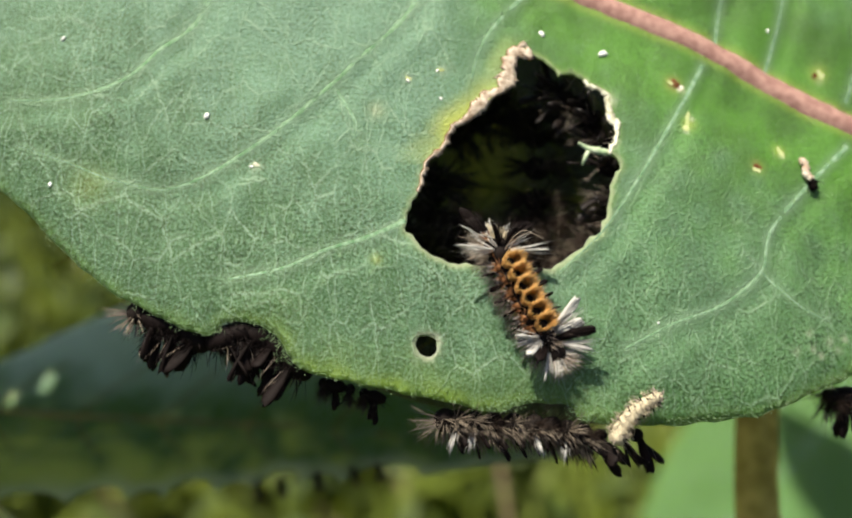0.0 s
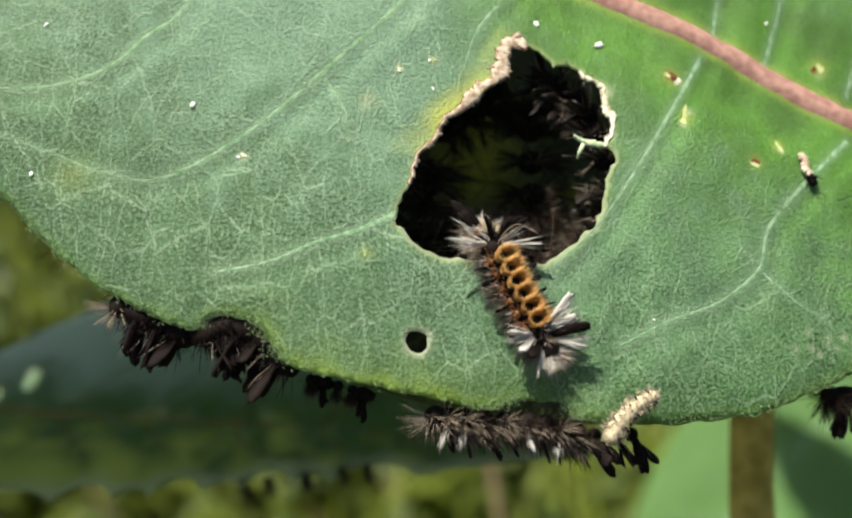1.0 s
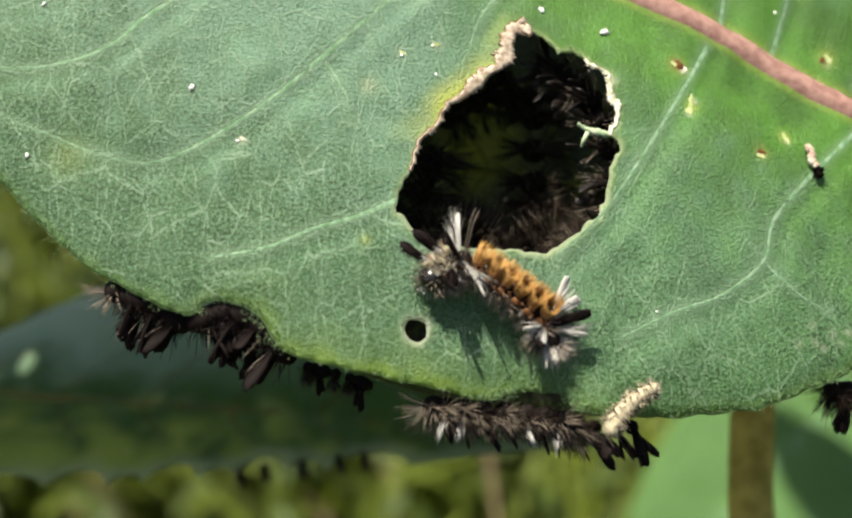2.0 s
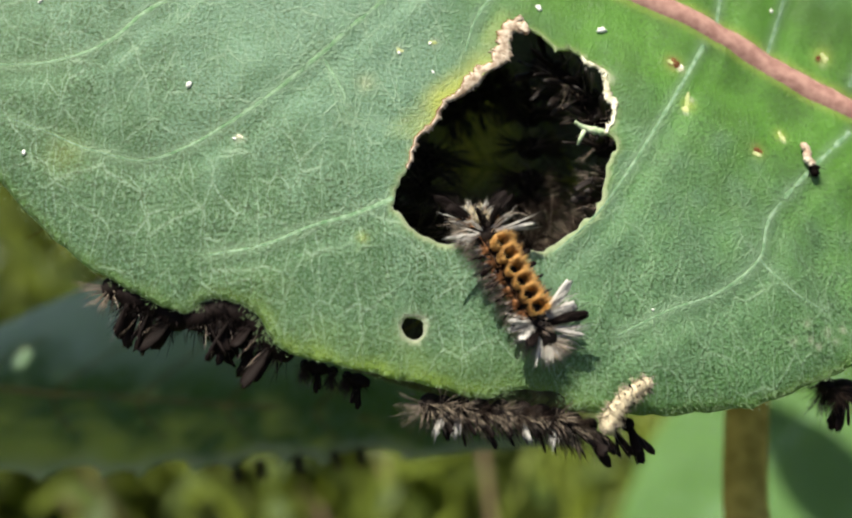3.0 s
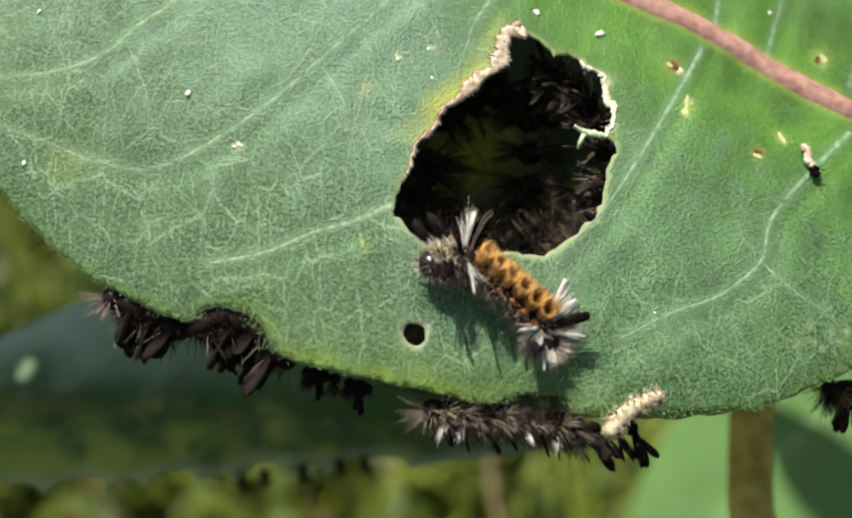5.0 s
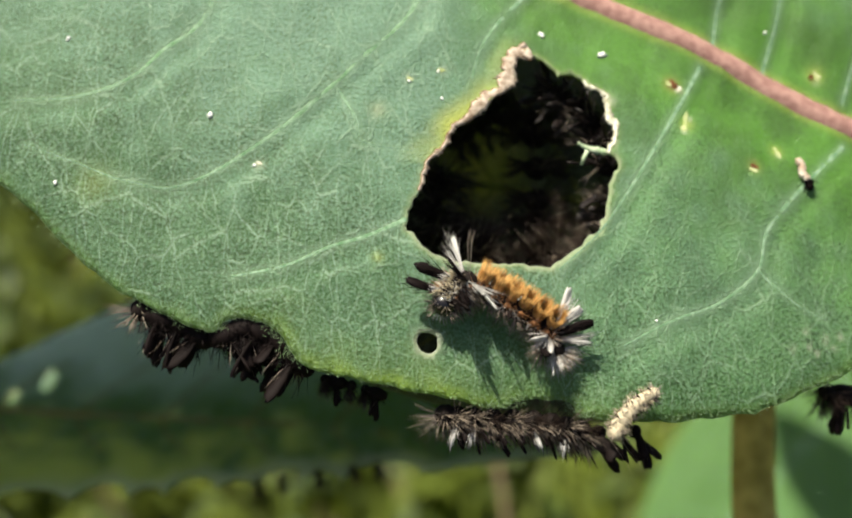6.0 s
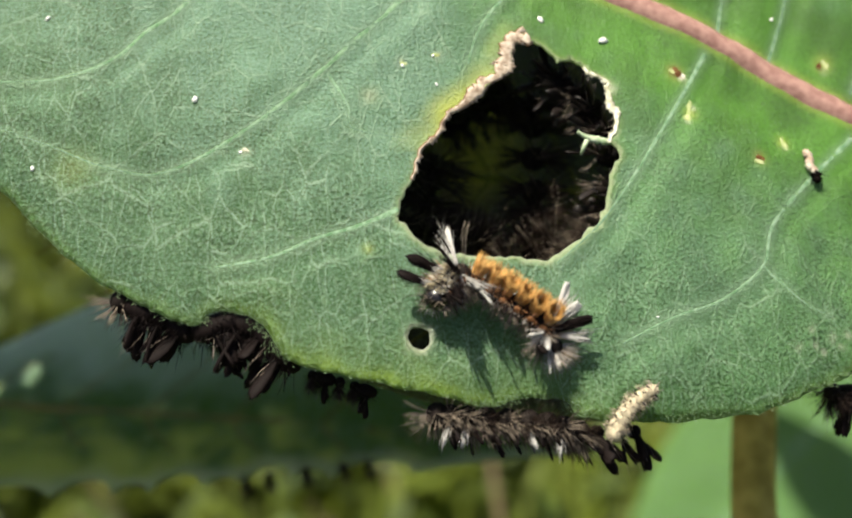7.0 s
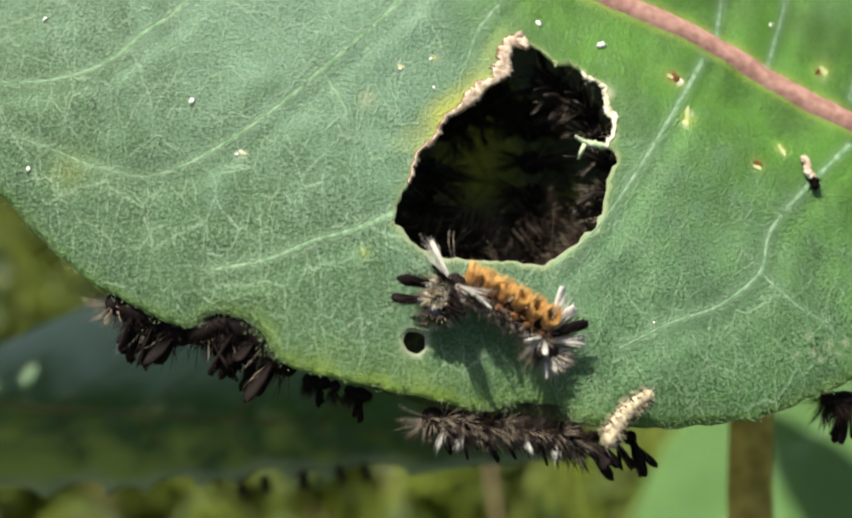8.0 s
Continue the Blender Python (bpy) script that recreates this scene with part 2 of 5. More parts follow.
# ---- building helpers ----
class Shape:
    """Loose pieces gathered into one mesh."""

    def __init__(self):
        self.v, self.f, self.strand = [], [], {}

    def tube(self, points, radii, sides=6, close=True):
        first = len(self.v)
        points = [Vector(p) for p in points]
        for i, (p, r) in enumerate(zip(points, radii)):
            along = (points[min(i + 1, len(points) - 1)] - points[max(i - 1, 0)]).normalized()
            a = along.orthogonal().normalized() if i == 0 else (a - along * a.dot(along)).normalized()
            c = along.cross(a)
            for k in range(sides):
                q = 2 * math.pi * k / sides
                self.v.append(p + (a * math.cos(q) + c * math.sin(q)) * r)
        for i in range(len(points) - 1):
            for k in range(sides):
                n = (k + 1) % sides
                self.f.append((first + i * sides + k, first + i * sides + n, first + (i + 1) * sides + n, first + (i + 1) * sides + k))
        if close:
            self.f.append(tuple(first + k for k in reversed(range(sides))))
            self.f.append(tuple(first + (len(points) - 1) * sides + k for k in range(sides)))
        return self

    def hair(self, base, way, length, r, bend, shade=0.0, root=None):
        base, way = Vector(base), Vector(way).normalized()
        a = way.orthogonal().normalized()
        c = way.cross(a)
        first = len(self.v)
        for t, w in ((0.0, 1.0), (0.55, 0.85)):
            p = base + way * (length * t) + bend * (length * t * t)
            for k in range(3):
                q = 2.0944 * k
                self.v.append(p + (a * math.cos(q) + c * math.sin(q)) * (r * w))
        self.v.append(base + way * length + bend * length)
        for k in range(3):
            n = (k + 1) % 3
            self.f.append((first + k, first + n, first + 3 + n, first + 3 + k))
            self.f.append((first + 3 + k, first + 3 + n, first + 6))
        if root is not None:
            self.f.append((root, first, first + 1))
        for k in range(7):
            self.strand[first + k] = shade
        return self

    def tuft(self, rng, base, way, length, spread, count, r, foot=0.25, droop=(0, 0, 0), vary=0.3, curl=0.10):
        """A bundle of hairs from one wart; all lengths in millimetres."""
        way = Vector(way).normalized()
        root = len(self.v)
        self.v.append(Vector(base) * 0.00085)
        for _ in range(count):
            off = Vector((rng.gauss(0, 1), rng.gauss(0, 1), rng.gauss(0, 1)))
            lean = way + off * spread
            bend = Vector((rng.gauss(0, curl), rng.gauss(0, curl), rng.gauss(0, curl))) + Vector(droop)
            size = length * (1 - vary * rng.random())
            self.hair((Vector(base) + off * foot) * 0.001, lean, size * 0.001, r * rng.uniform(0.7, 1.2) * 0.001, bend, rng.random(), root)
        return self

    def paddle(self, rng, base, way, length, width):
        """A broad blunt pencil of matted hair, flat, with a split end; millimetres."""
        way = Vector(way).normalized()
        side = way.orthogonal().normalized()
        side.rotate(Matrix.Rotation(rng.uniform(0, 3.14), 3, way))
        flat = way.cross(side)
        curl = Vector((rng.gauss(0, 0.08), rng.gauss(0, 0.08), rng.gauss(0, 0.08)))
        first, sides = len(self.v), 8
        rings = ((0, 0.32), (0.2, 0.62), (0.5, 0.92), (0.8, 1.0), (0.95, 0.8), (1.0, 0.35))
        for t, w in rings:
            c = Vector(base) + way * length * t + curl * length * t * t
            for k in range(sides):
                q = 2 * math.pi * k / sides
                j = rng.uniform(0.9, 1.1)
                self.v.append((c + side * math.cos(q) * width * w * j + flat * math.sin(q) * 0.32 * width * w * j + way * (rng.uniform(-0.08, 0.08) * length if t > 0.9 else 0)) * 0.001)
        for i in range(len(rings) - 1):
            for k in range(sides):
                n = (k + 1) % sides
                a = first + i * sides
                self.f.append((a + k, a + n, a + sides + n, a + sides + k))
        self.f.append(tuple(first + (len(rings) - 1) * sides + k for k in range(sides)))
        return self

    def ball(self, rng, centre, radii, rings=9, sides=14, rough=0.05):
        first = len(self.v)
        c = Vector(centre)
        for i in range(1, rings):
            lat = math.pi * i / rings
            for k in range(sides):
                q = 2 * math.pi * k / sides
                j = 1 + rng.uniform(-rough, rough)
                self.v.append((c + Vector((radii[0] * math.cos(lat), radii[1] * math.sin(lat) * math.cos(q), radii[2] * math.sin(lat) * math.sin(q))) * j) * 0.001)
        self.v += [(c + Vector((radii[0], 0, 0))) * 0.001, (c - Vector((radii[0], 0, 0))) * 0.001]
        top, end = len(self.v) - 2, len(self.v) - 1
        for i in range(rings - 2):
            for k in range(sides):
                n = (k + 1) % sides
                self.f.append((first + i * sides + k, first + (i + 1) * sides + k, first + (i + 1) * sides + n, first + i * sides + n))
        for k in range(sides):
            n = (k + 1) % sides
            self.f.append((first + k, first + n, top))
            self.f.append((first + (rings - 2) * sides + n, first + (rings - 2) * sides + k, end))
        return self

    def mesh(self, name, smooth=True):
        me = bpy.data.meshes.new(name)
        me.from_pydata([tuple(v) for v in self.v], [], self.f)
        me.polygons.foreach_set("use_smooth", [smooth] * len(me.polygons))
        if self.strand:
            me.attributes.new("strand", "FLOAT", "POINT").data.foreach_set("value", [self.strand.get(i, 0.0) for i in range(len(self.v))])
        me.update()
        return me


def part(name, shape, material, parent, label="", at=None):
    """One mesh object under a thing or a part. at: its pose in its parent's space."""
    me = shape.mesh(name) if isinstance(shape, Shape) else shape
    if not me.materials:
        me.materials.append(material)
    ob = new(name, me)
    ob.parent = parent
    if at is not None:
        ob.matrix_basis = at
    return tagged(ob, label)


def spline(points, steps=8, closed=False):
    """A smooth line through control points."""
    pts = [Vector(p) for p in points]
    n, out = len(pts), []
    for i in range(n if closed else n - 1):
        p = [pts[(i + k) % n] if closed else pts[min(max(i + k, 0), n - 1)] for k in (-1, 0, 1, 2)]
        for s in range(steps):
            t = s / steps
            out.append(0.5 * (2 * p[1] + (p[2] - p[0]) * t + (2 * p[0] - 5 * p[1] + 4 * p[2] - p[3]) * t * t + (3 * p[1] - p[0] - 3 * p[2] + p[3]) * t ** 3))
    if not closed:
        out.append(pts[-1])
    return out


def distance_to(points, line, closed=True):
    """Distances of many flat points from a polyline."""
    a = np.array([(p[0], p[1]) for p in line])
    b = np.roll(a, -1, axis=0)
    if not closed:
        a, b = a[:-1], b[:-1]
    best = np.full(len(points), 1e9)
    for p, q in zip(a, b):
        d = q - p
        t = np.clip(((points - p) @ d) / max(d @ d, 1e-9), 0, 1)
        best = np.minimum(best, np.hypot(*(points - p - t[:, None] * d).T))
    return best


def inside(points, line):
    a = np.array([(p[0], p[1]) for p in line])
    b = np.roll(a, -1, axis=0)
    hit = np.zeros(len(points), bool)
    for p, q in zip(a, b):
        cross = (p[1] > points[:, 1]) != (q[1] > points[:, 1])
        x = p[0] + (points[:, 1] - p[1]) * (q[0] - p[0]) / (q[1] - p[1] if q[1] != p[1] else 1e-9)
        hit ^= cross & (points[:, 0] < x)
    return hit


# ---- the eaten leaf's own frame: millimetres along its blade (u, v) and out of it (w) ----
FACE = Vector((0.15, 0.3, 1)).normalized()
ACROSS = Vector((1, 0, -0.15)).normalized()
UP = FACE.cross(ACROSS)
BLADE = VIEW @ Matrix.Translation((0, 0, -0.12)) @ Matrix((ACROSS, UP, FACE)).transposed().to_4x4()

MIDLINE = spline([(90.6, 4.4), (54.9, 18.8), (37.3, 28.1), (23.0, 34.1), (-3.6, 46.3), (-44.6, 71.4), (-104.6, 116.4), (-155.3, 141.2)], 10)
OUTLINE = spline([
    (84.0, 5.7), (77.4, -0.4), (63.7, -8.2), (55.6, -11.6), (49.3, -13.8), (45.0, -15.5), (37.2, -18.0), (26.8, -18.9), (18.7, -18.5), (16.6, -17.7), (14.9, -16.3),
    (9.8, -16.2), (8.2, -17.0), (5.0, -16.7), (-5.5, -14.2), (-13.5, -11.9), (-14.9, -10.4), (-15.8, -8.8), (-17.4, -7.4), (-19.9, -6.3), (-22.3, -6.4), (-23.8, -7.6), (-27.4, -6.1), (-34.3, -2.3), (-39.6, 2.6), (-47.4, 10.4),
    # this left end is out of view and widened to shade the lower leaf
    (-54.7, 14.3), (-59.7, 12.8), (-68.3, 7.1), (-87.1, 6.6), (-108.2, 6.5), (-128.1, 19.5), (-148.2, 81.5), (-157.7, 142.5), (-100.6, 143.7), (-31.7, 112.3), (20.1, 89.0), (56.7, 62.3), (79.9, 35.6), (85.8, 12.5)], 8, True)
HOLE = spline([
    (14.4, 25.5), (15.7, 24.9), (16.6, 23.5), (16.9, 22.8), (18.4, 23.3), (19.7, 23.0), (20.9, 21.6), (22.5, 20.9), (22.8, 19.3), (22.4, 17.7), (23.2, 16.4), (23.2, 14.6), (22.5, 13.4),
    (22.2, 12.9), (23.1, 11.9), (23.1, 10.7), (22.1, 9.2), (21.6, 6.6), (20.4, 3.6), (18.0, 1.4), (15.3, -0.4), (13.9, -1.3), (11.1, -0.9), (8.2, -0.9), (5.2, -0.6), (2.1, 0.0), (-0.2, 1.3),
    (-1.4, 2.9), (-2.1, 3.6), (-1.6, 6.1), (-0.6, 8.0), (0.7, 11.7), (2.8, 13.9), (4.3, 16.2), (6.9, 17.8), (9.0, 19.9), (11.1, 21.5), (11.7, 23.7), (12.3, 25.0)], 5, True)
PINHOLE = spline([(-0.3, -8.6), (0.8, -9.2), (0.6, -10.6), (-0.4, -11.0), (-1.4, -10.2), (-1.3, -9.0)], 9, True)


# side veins, from the midrib towards the margin
SIDE_VEINS = [
    [(36.1, 25.6), (32.8, 20.5), (28.8, 14.6), (24.8, 8.8), (20.4, 3.1), (15.2, -1.5)],
    [(54.4, 15.6), (47.6, 9.8), (41.7, 3.8), (39.7, -1.3), (34.3, -5.3), (28.1, -7.5), (22.0, -10.4)],
    [(2.2, 42.2), (-0.0, 32.1), (-7.5, 23.9), (-15.7, 16.5), (-20.8, 13.0), (-24.8, 10.6), (-29.6, 9.4), (-35.1, 10.8)],
    [(16.1, 36.7), (8.8, 28.3), (6.5, 22.5)],
    [(-2.1, 4.7), (-6.1, 2.9), (-11.0, 1.4), (-15.8, -0.6), (-21.7, -1.5)],
    [(-19.5, 53.9), (-24.2, 32.5), (-30.1, 26.4), (-34.1, 22.8), (-40.6, 21.1), (-46.9, 21.1)],
    [(38.4, 28.9), (39.0, 31.6), (40.2, 36.0), (44.0, 43.2)],
    [(44.9, 25.6), (46.9, 30.9), (48.9, 37.3), (53.4, 45.0)],
    [(55.4, 21.7), (57.7, 27.2), (61.8, 34.6)],
    [(-9.4, 20.8), (-7.3, 16.7), (-6.9, 14.3), (-0.9, 13.2)],
    [(39.7, -1.3), (43.8, -5.2), (47.7, -7.1)],
    [(-35.1, 10.8), (-40.2, 13.1), (-45.9, 15.6)],
]


# unseen holes added far out on the leaf to throw two sun flecks below
FLECKS = [spline([(c[0] + g * (1.45 * math.cos(q) - 0.19 * math.sin(q)), c[1] + g * (-0.11 * math.cos(q) + 3.46 * math.sin(q))) for q in (0, 0.8, 1.6, 2.4, 3.2, 4.0, 4.8, 5.6)], 3, True)
          for c, g in (((-99.8, 83.4), 1.0), ((-105.6, 79.5), 0.75))]


def ragged(line, size, step):
    return [Vector((p.x + size * noise.noise((p.x * step, p.y * step, 3.1)), p.y + size * noise.noise((p.x * step, p.y * step, 9.7)))) for p in line]


HOLE = ragged(HOLE, 0.40, 1.1)
PINHOLE = ragged(PINHOLE, 0.10, 1.5)
OUTLINE = ragged(OUTLINE, 0.35, 0.6)


def dome(u):
    """The blade's broad arch across the view, in millimetres."""
    return np.maximum(-0.0021 * np.minimum(u - 12, 0) ** 2 - 0.0010 * np.maximum(u - 12, 0) ** 2, -25)


def blade_height(points):
    """How far the blade stands off its mean plane, in millimetres."""
    edge = distance_to(points, OUTLINE)
    mid = distance_to(points, MIDLINE, False)
    roll = -0.8 * np.clip(1 - edge / 5.0, 0, 1) ** 2
    trough = -1.6 * np.exp(-(mid / 8.0) ** 2)
    waves = np.array([0.9 * noise.noise((x * 0.045, y * 0.045, 1.7)) + 0.42 * noise.noise((x * 0.16, y * 0.13, 4.2)) + 0.13 * noise.noise((x * 0.5, y * 0.36, 6.2)) for x, y in points])
    for line in SIDE_VEINS[:9]:
        d = distance_to(points, spline(line, 4), False)
        below = distance_to(points - np.array([0.9, -1.5]), spline(line, 4), False)
        waves += 0.16 * np.exp(-((d - 3.2) / 2.2) ** 2) - 0.34 * np.exp(-(below / 1.3) ** 2)
    return roll + trough + waves + dome(points[:, 0])


def on_blade(u, v, off=0.0):
    """A point in the blade's frame, in metres, off millimetres above its surface."""
    return Vector((u, v, float(blade_height(np.array([(u, v)]))[0]) + off)) * 0.001


def blade_mesh(name, outline, holes, dense, height, fine=()):
    """A leaf blade: outline and holes meshed with a fine net where it is seen near, a coarse one elsewhere. Frame in millimetres."""
    from mathutils.geometry import delaunay_2d_cdt
    rng = random.Random(5)
    us, vs = [p.x for p in outline], [p.y for p in outline]
    pts = []
    for (u0, v0, u1, v1), step, skip in dense:
        nv = int((v1 - v0) / step)
        for j in range(nv + 1):
            for i in range(int((u1 - u0) / step) + 1):
                p = (u0 + (i + 0.5 * (j % 2)) * step + rng.uniform(-0.15, 0.15) * step, v0 + j * step + rng.uniform(-0.15, 0.15) * step)
                if not (skip and skip[0] < p[0] < skip[2] and skip[1] < p[1] < skip[3]):
                    pts.append((p, step))
    if fine:
        box = [(min(p[k] for p in fine) - 3.5, max(p[k] for p in fine) + 3.5) for k in (0, 1)]
        for i in range(int((box[0][1] - box[0][0]) / 0.28)):
            for j in range(int((box[1][1] - box[1][0]) / 0.28)):
                pts.append(((box[0][0] + 0.28 * i + rng.uniform(-0.05, 0.05), box[1][0] + 0.28 * j + rng.uniform(-0.05, 0.05)), 0.28))
        far_off = distance_to(np.array([p for p, _ in pts]), fine, False) > 3.2
        pts = [p for p, off in zip(pts, far_off) if p[1] != 0.28 or not off]
    xy = np.array([p for p, _ in pts])
    keep = inside(xy, outline) & (distance_to(xy, outline) > np.array([0.45 * s for _, s in pts]))
    for h in holes:
        keep &= ~inside(xy, h) & (distance_to(xy, h) > 0.3)
    verts, edges, first = [], [], 0
    for loop in (outline, *holes):
        first = len(verts)
        verts += [Vector((p.x, p.y)) for p in loop]
        edges += [(first + i, first + (i + 1) % len(loop)) for i in range(len(loop))]
    verts += [Vector(p) for p in xy[keep]]
    got, _, faces, *_ = delaunay_2d_cdt(verts, edges, [], 0, 1e-5)
    flat = np.array([(p.x, p.y) for p in got])
    mids = np.array([sum((flat[i] for i in f), np.zeros(2)) / len(f) for f in faces])
    good = inside(mids, outline)
    for h in holes:
        good &= ~inside(mids, h)
    z = height(flat)
    me = bpy.data.meshes.new(name)
    me.from_pydata([(x * 0.001, y * 0.001, h * 0.001) for (x, y), h in zip(flat, z)], [], [tuple(f) for f, ok in zip(faces, good) if ok])
    me.polygons.foreach_set("use_smooth", [True] * len(me.polygons))
    where = me.attributes.new("blade", "FLOAT_VECTOR", "POINT")
    where.data.foreach_set("vector", np.column_stack([flat, np.zeros(len(flat))]).ravel())
    return me, flat


def stain(me, key, values):
    me.attributes.new(key, "FLOAT", "POINT").data.foreach_set("value", np.clip(values, 0, 1))


def blob(flat, centre, size):
    return np.exp(-((flat[:, 0] - centre[0]) ** 2 + (flat[:, 1] - centre[1]) ** 2) / size ** 2)


# ---- ground and meadow ----
def ground():
    me = Shape()
    rng = random.Random(11)
    n = 60
    for j in range(n + 1):
        for i in range(n + 1):
            x, y = (i / n - 0.5), (j / n - 0.5)
            x, y = 240 * x * abs(x) * 2, 240 * y * abs(y) * 2
            me.v.append((x, y, 0.03 * noise.noise((x, y, 0)) if abs(x) + abs(y) < 20 else 0))
    for j in range(n):
        for i in range(n):
            a = j * (n + 1) + i
            me.f.append((a, a + 1, a + n + 2, a + n + 1))
    ob = new("ground", me.mesh("ground"))
    ob.data.materials.append(SOIL)
    tagged(ob, "dark soil of an overgrown meadow", "ground", kind="structure")


def meadow(name, label, material, count, seed, make):
    """Plants in clumps with bare gaps, thick about the milkweeds and thinning out with distance on all sides."""
    rng = random.Random(seed)
    s = Shape()
    made = 0
    while made < count:
        if made % 2:
            x, y = rng.gauss(0.1, 0.75), rng.gauss(1.5, 0.75)
        else:
            r, q = 5.5 * rng.random() ** 0.9, rng.uniform(0, 6.283)
            x, y = 0.1 + r * math.cos(q), 0.6 + r * math.sin(q)
        if noise.noise((x * 3.2, y * 3.2, 4.0)) + 0.5 * noise.noise((x * 9, y * 9, 1.0)) > rng.uniform(-0.6, 0.25):
            make(s, rng, x, y)
            made += 1
    ob = new(name, s.mesh(name))
    ob.data.materials.append(material)
    tagged(ob, label, "grass", kind="stuff")


def blade_of_grass(s, rng, x, y):
    h, q = rng.uniform(0.12, 0.38), rng.uniform(0, 6.283)
    lean = Vector((math.cos(q), math.sin(q), 0)) * rng.uniform(0.02, 0.2)
    side = Vector((-math.sin(q), math.cos(q), 0)) * rng.uniform(0.003, 0.008)
    first = len(s.v)
    for t, w in ((0, 1), (0.4, 1.1), (0.75, 0.7), (1, 0.05)):
        p = Vector((x, y, h * t * (1 - 0.25 * t))) + lean * t * t
        s.v += [p - side * w, p + side * w]
    s.f += [(first + 2 * i, first + 2 * i + 1, first + 2 * i + 3, first + 2 * i + 2) for i in range(3)]


def herb_leaf(s, rng, x, y):
    q, z, size = rng.uniform(0, 6.283), rng.uniform(0.05, 0.34), rng.uniform(0.015, 0.042)
    along = Vector((math.cos(q), math.sin(q), rng.uniform(-0.6, 0.3)))
    side = Vector((-math.sin(q), math.cos(q), rng.uniform(-0.4, 0.4)))
    first = len(s.v)
    p = Vector((x, y, z))
    for t, w in ((0, 0.04), (0.3, 0.24), (0.65, 0.21), (1, 0.02)):
        mid = p + along * size * t - Vector((0, 0, 0.3 * size * t * t))
        s.v += [mid - side * size * w, mid + Vector((0, 0, -0.06 * size)), mid + side * size * w]
    for i in range(3):
        a = first + 3 * i
        s.f += [(a, a + 1, a + 4, a + 3), (a + 1, a + 2, a + 5, a + 4)]


def dead_stalk(s, rng, x, y):
    q, h = rng.uniform(0, 6.283), rng.uniform(0.15, 0.5)
    tip = Vector((x + math.cos(q) * 0.12, y + math.sin(q) * 0.12, h))
    s.tube([(x, y, 0), tip], [0.004, 0.002], 4)


ground()
meadow("grass", "yellow-green meadow grass on dark soil", GRASS, 19000, 21, blade_of_grass)
meadow("herbs", "small green meadow herbs among grass", HERB, 13000, 22, herb_leaf)
meadow("dead_stalks", "brown dead stalks standing in meadow grass", STRAW, 500, 23, dead_stalk)


# ---- the milkweed plant ----
def strip(line, widths, lift, height, sides=5, rise=0.18):
    """A low rounded rib that follows the blade. Frame in metres."""
    s = Shape()
    n = len(line)
    flat, tall = [], []
    for i in range(n):
        d = (line[min(i + 1, n - 1)] - line[max(i - 1, 0)]).normalized()
        for k in range(sides):
            t = 2 * k / (sides - 1) - 1
            flat.append((line[i].x - d.y * t * widths[i], line[i].y + d.x * t * widths[i]))
            tall.append(-0.5 * rise + (rise + lift * widths[i]) * (1 - t * t))
    for (x, y), z, up in zip(flat, height(np.array(flat)), tall):
        s.v.append(Vector((x, y, z + up)) * 0.001)
    for i in range(n - 1):
        for k in range(sides - 1):
            a = i * sides + k
            s.f.append((a, a + sides, a + sides + 1, a + 1))
    me = s.mesh("rib")
    me.attributes.new("blade", "FLOAT_VECTOR", "POINT").data.foreach_set("vector", [c * 1000 for v in s.v for c in v])
    return me


def at_line(line, share):
    i = min(int(share * (len(line) - 1)), len(line) - 2)
    return line[i].lerp(line[i + 1], share * (len(line) - 1) - i)


plant = tagged(new("milkweed_plant"), "milkweed plant with an insect-eaten downy green leaf", "plant")
STEM_FOOT = Vector((0.062, 0.23, 0.0))
plant.matrix_basis = Matrix.Translation(STEM_FOOT)
IN_PLANT = plant.matrix_basis.inverted()


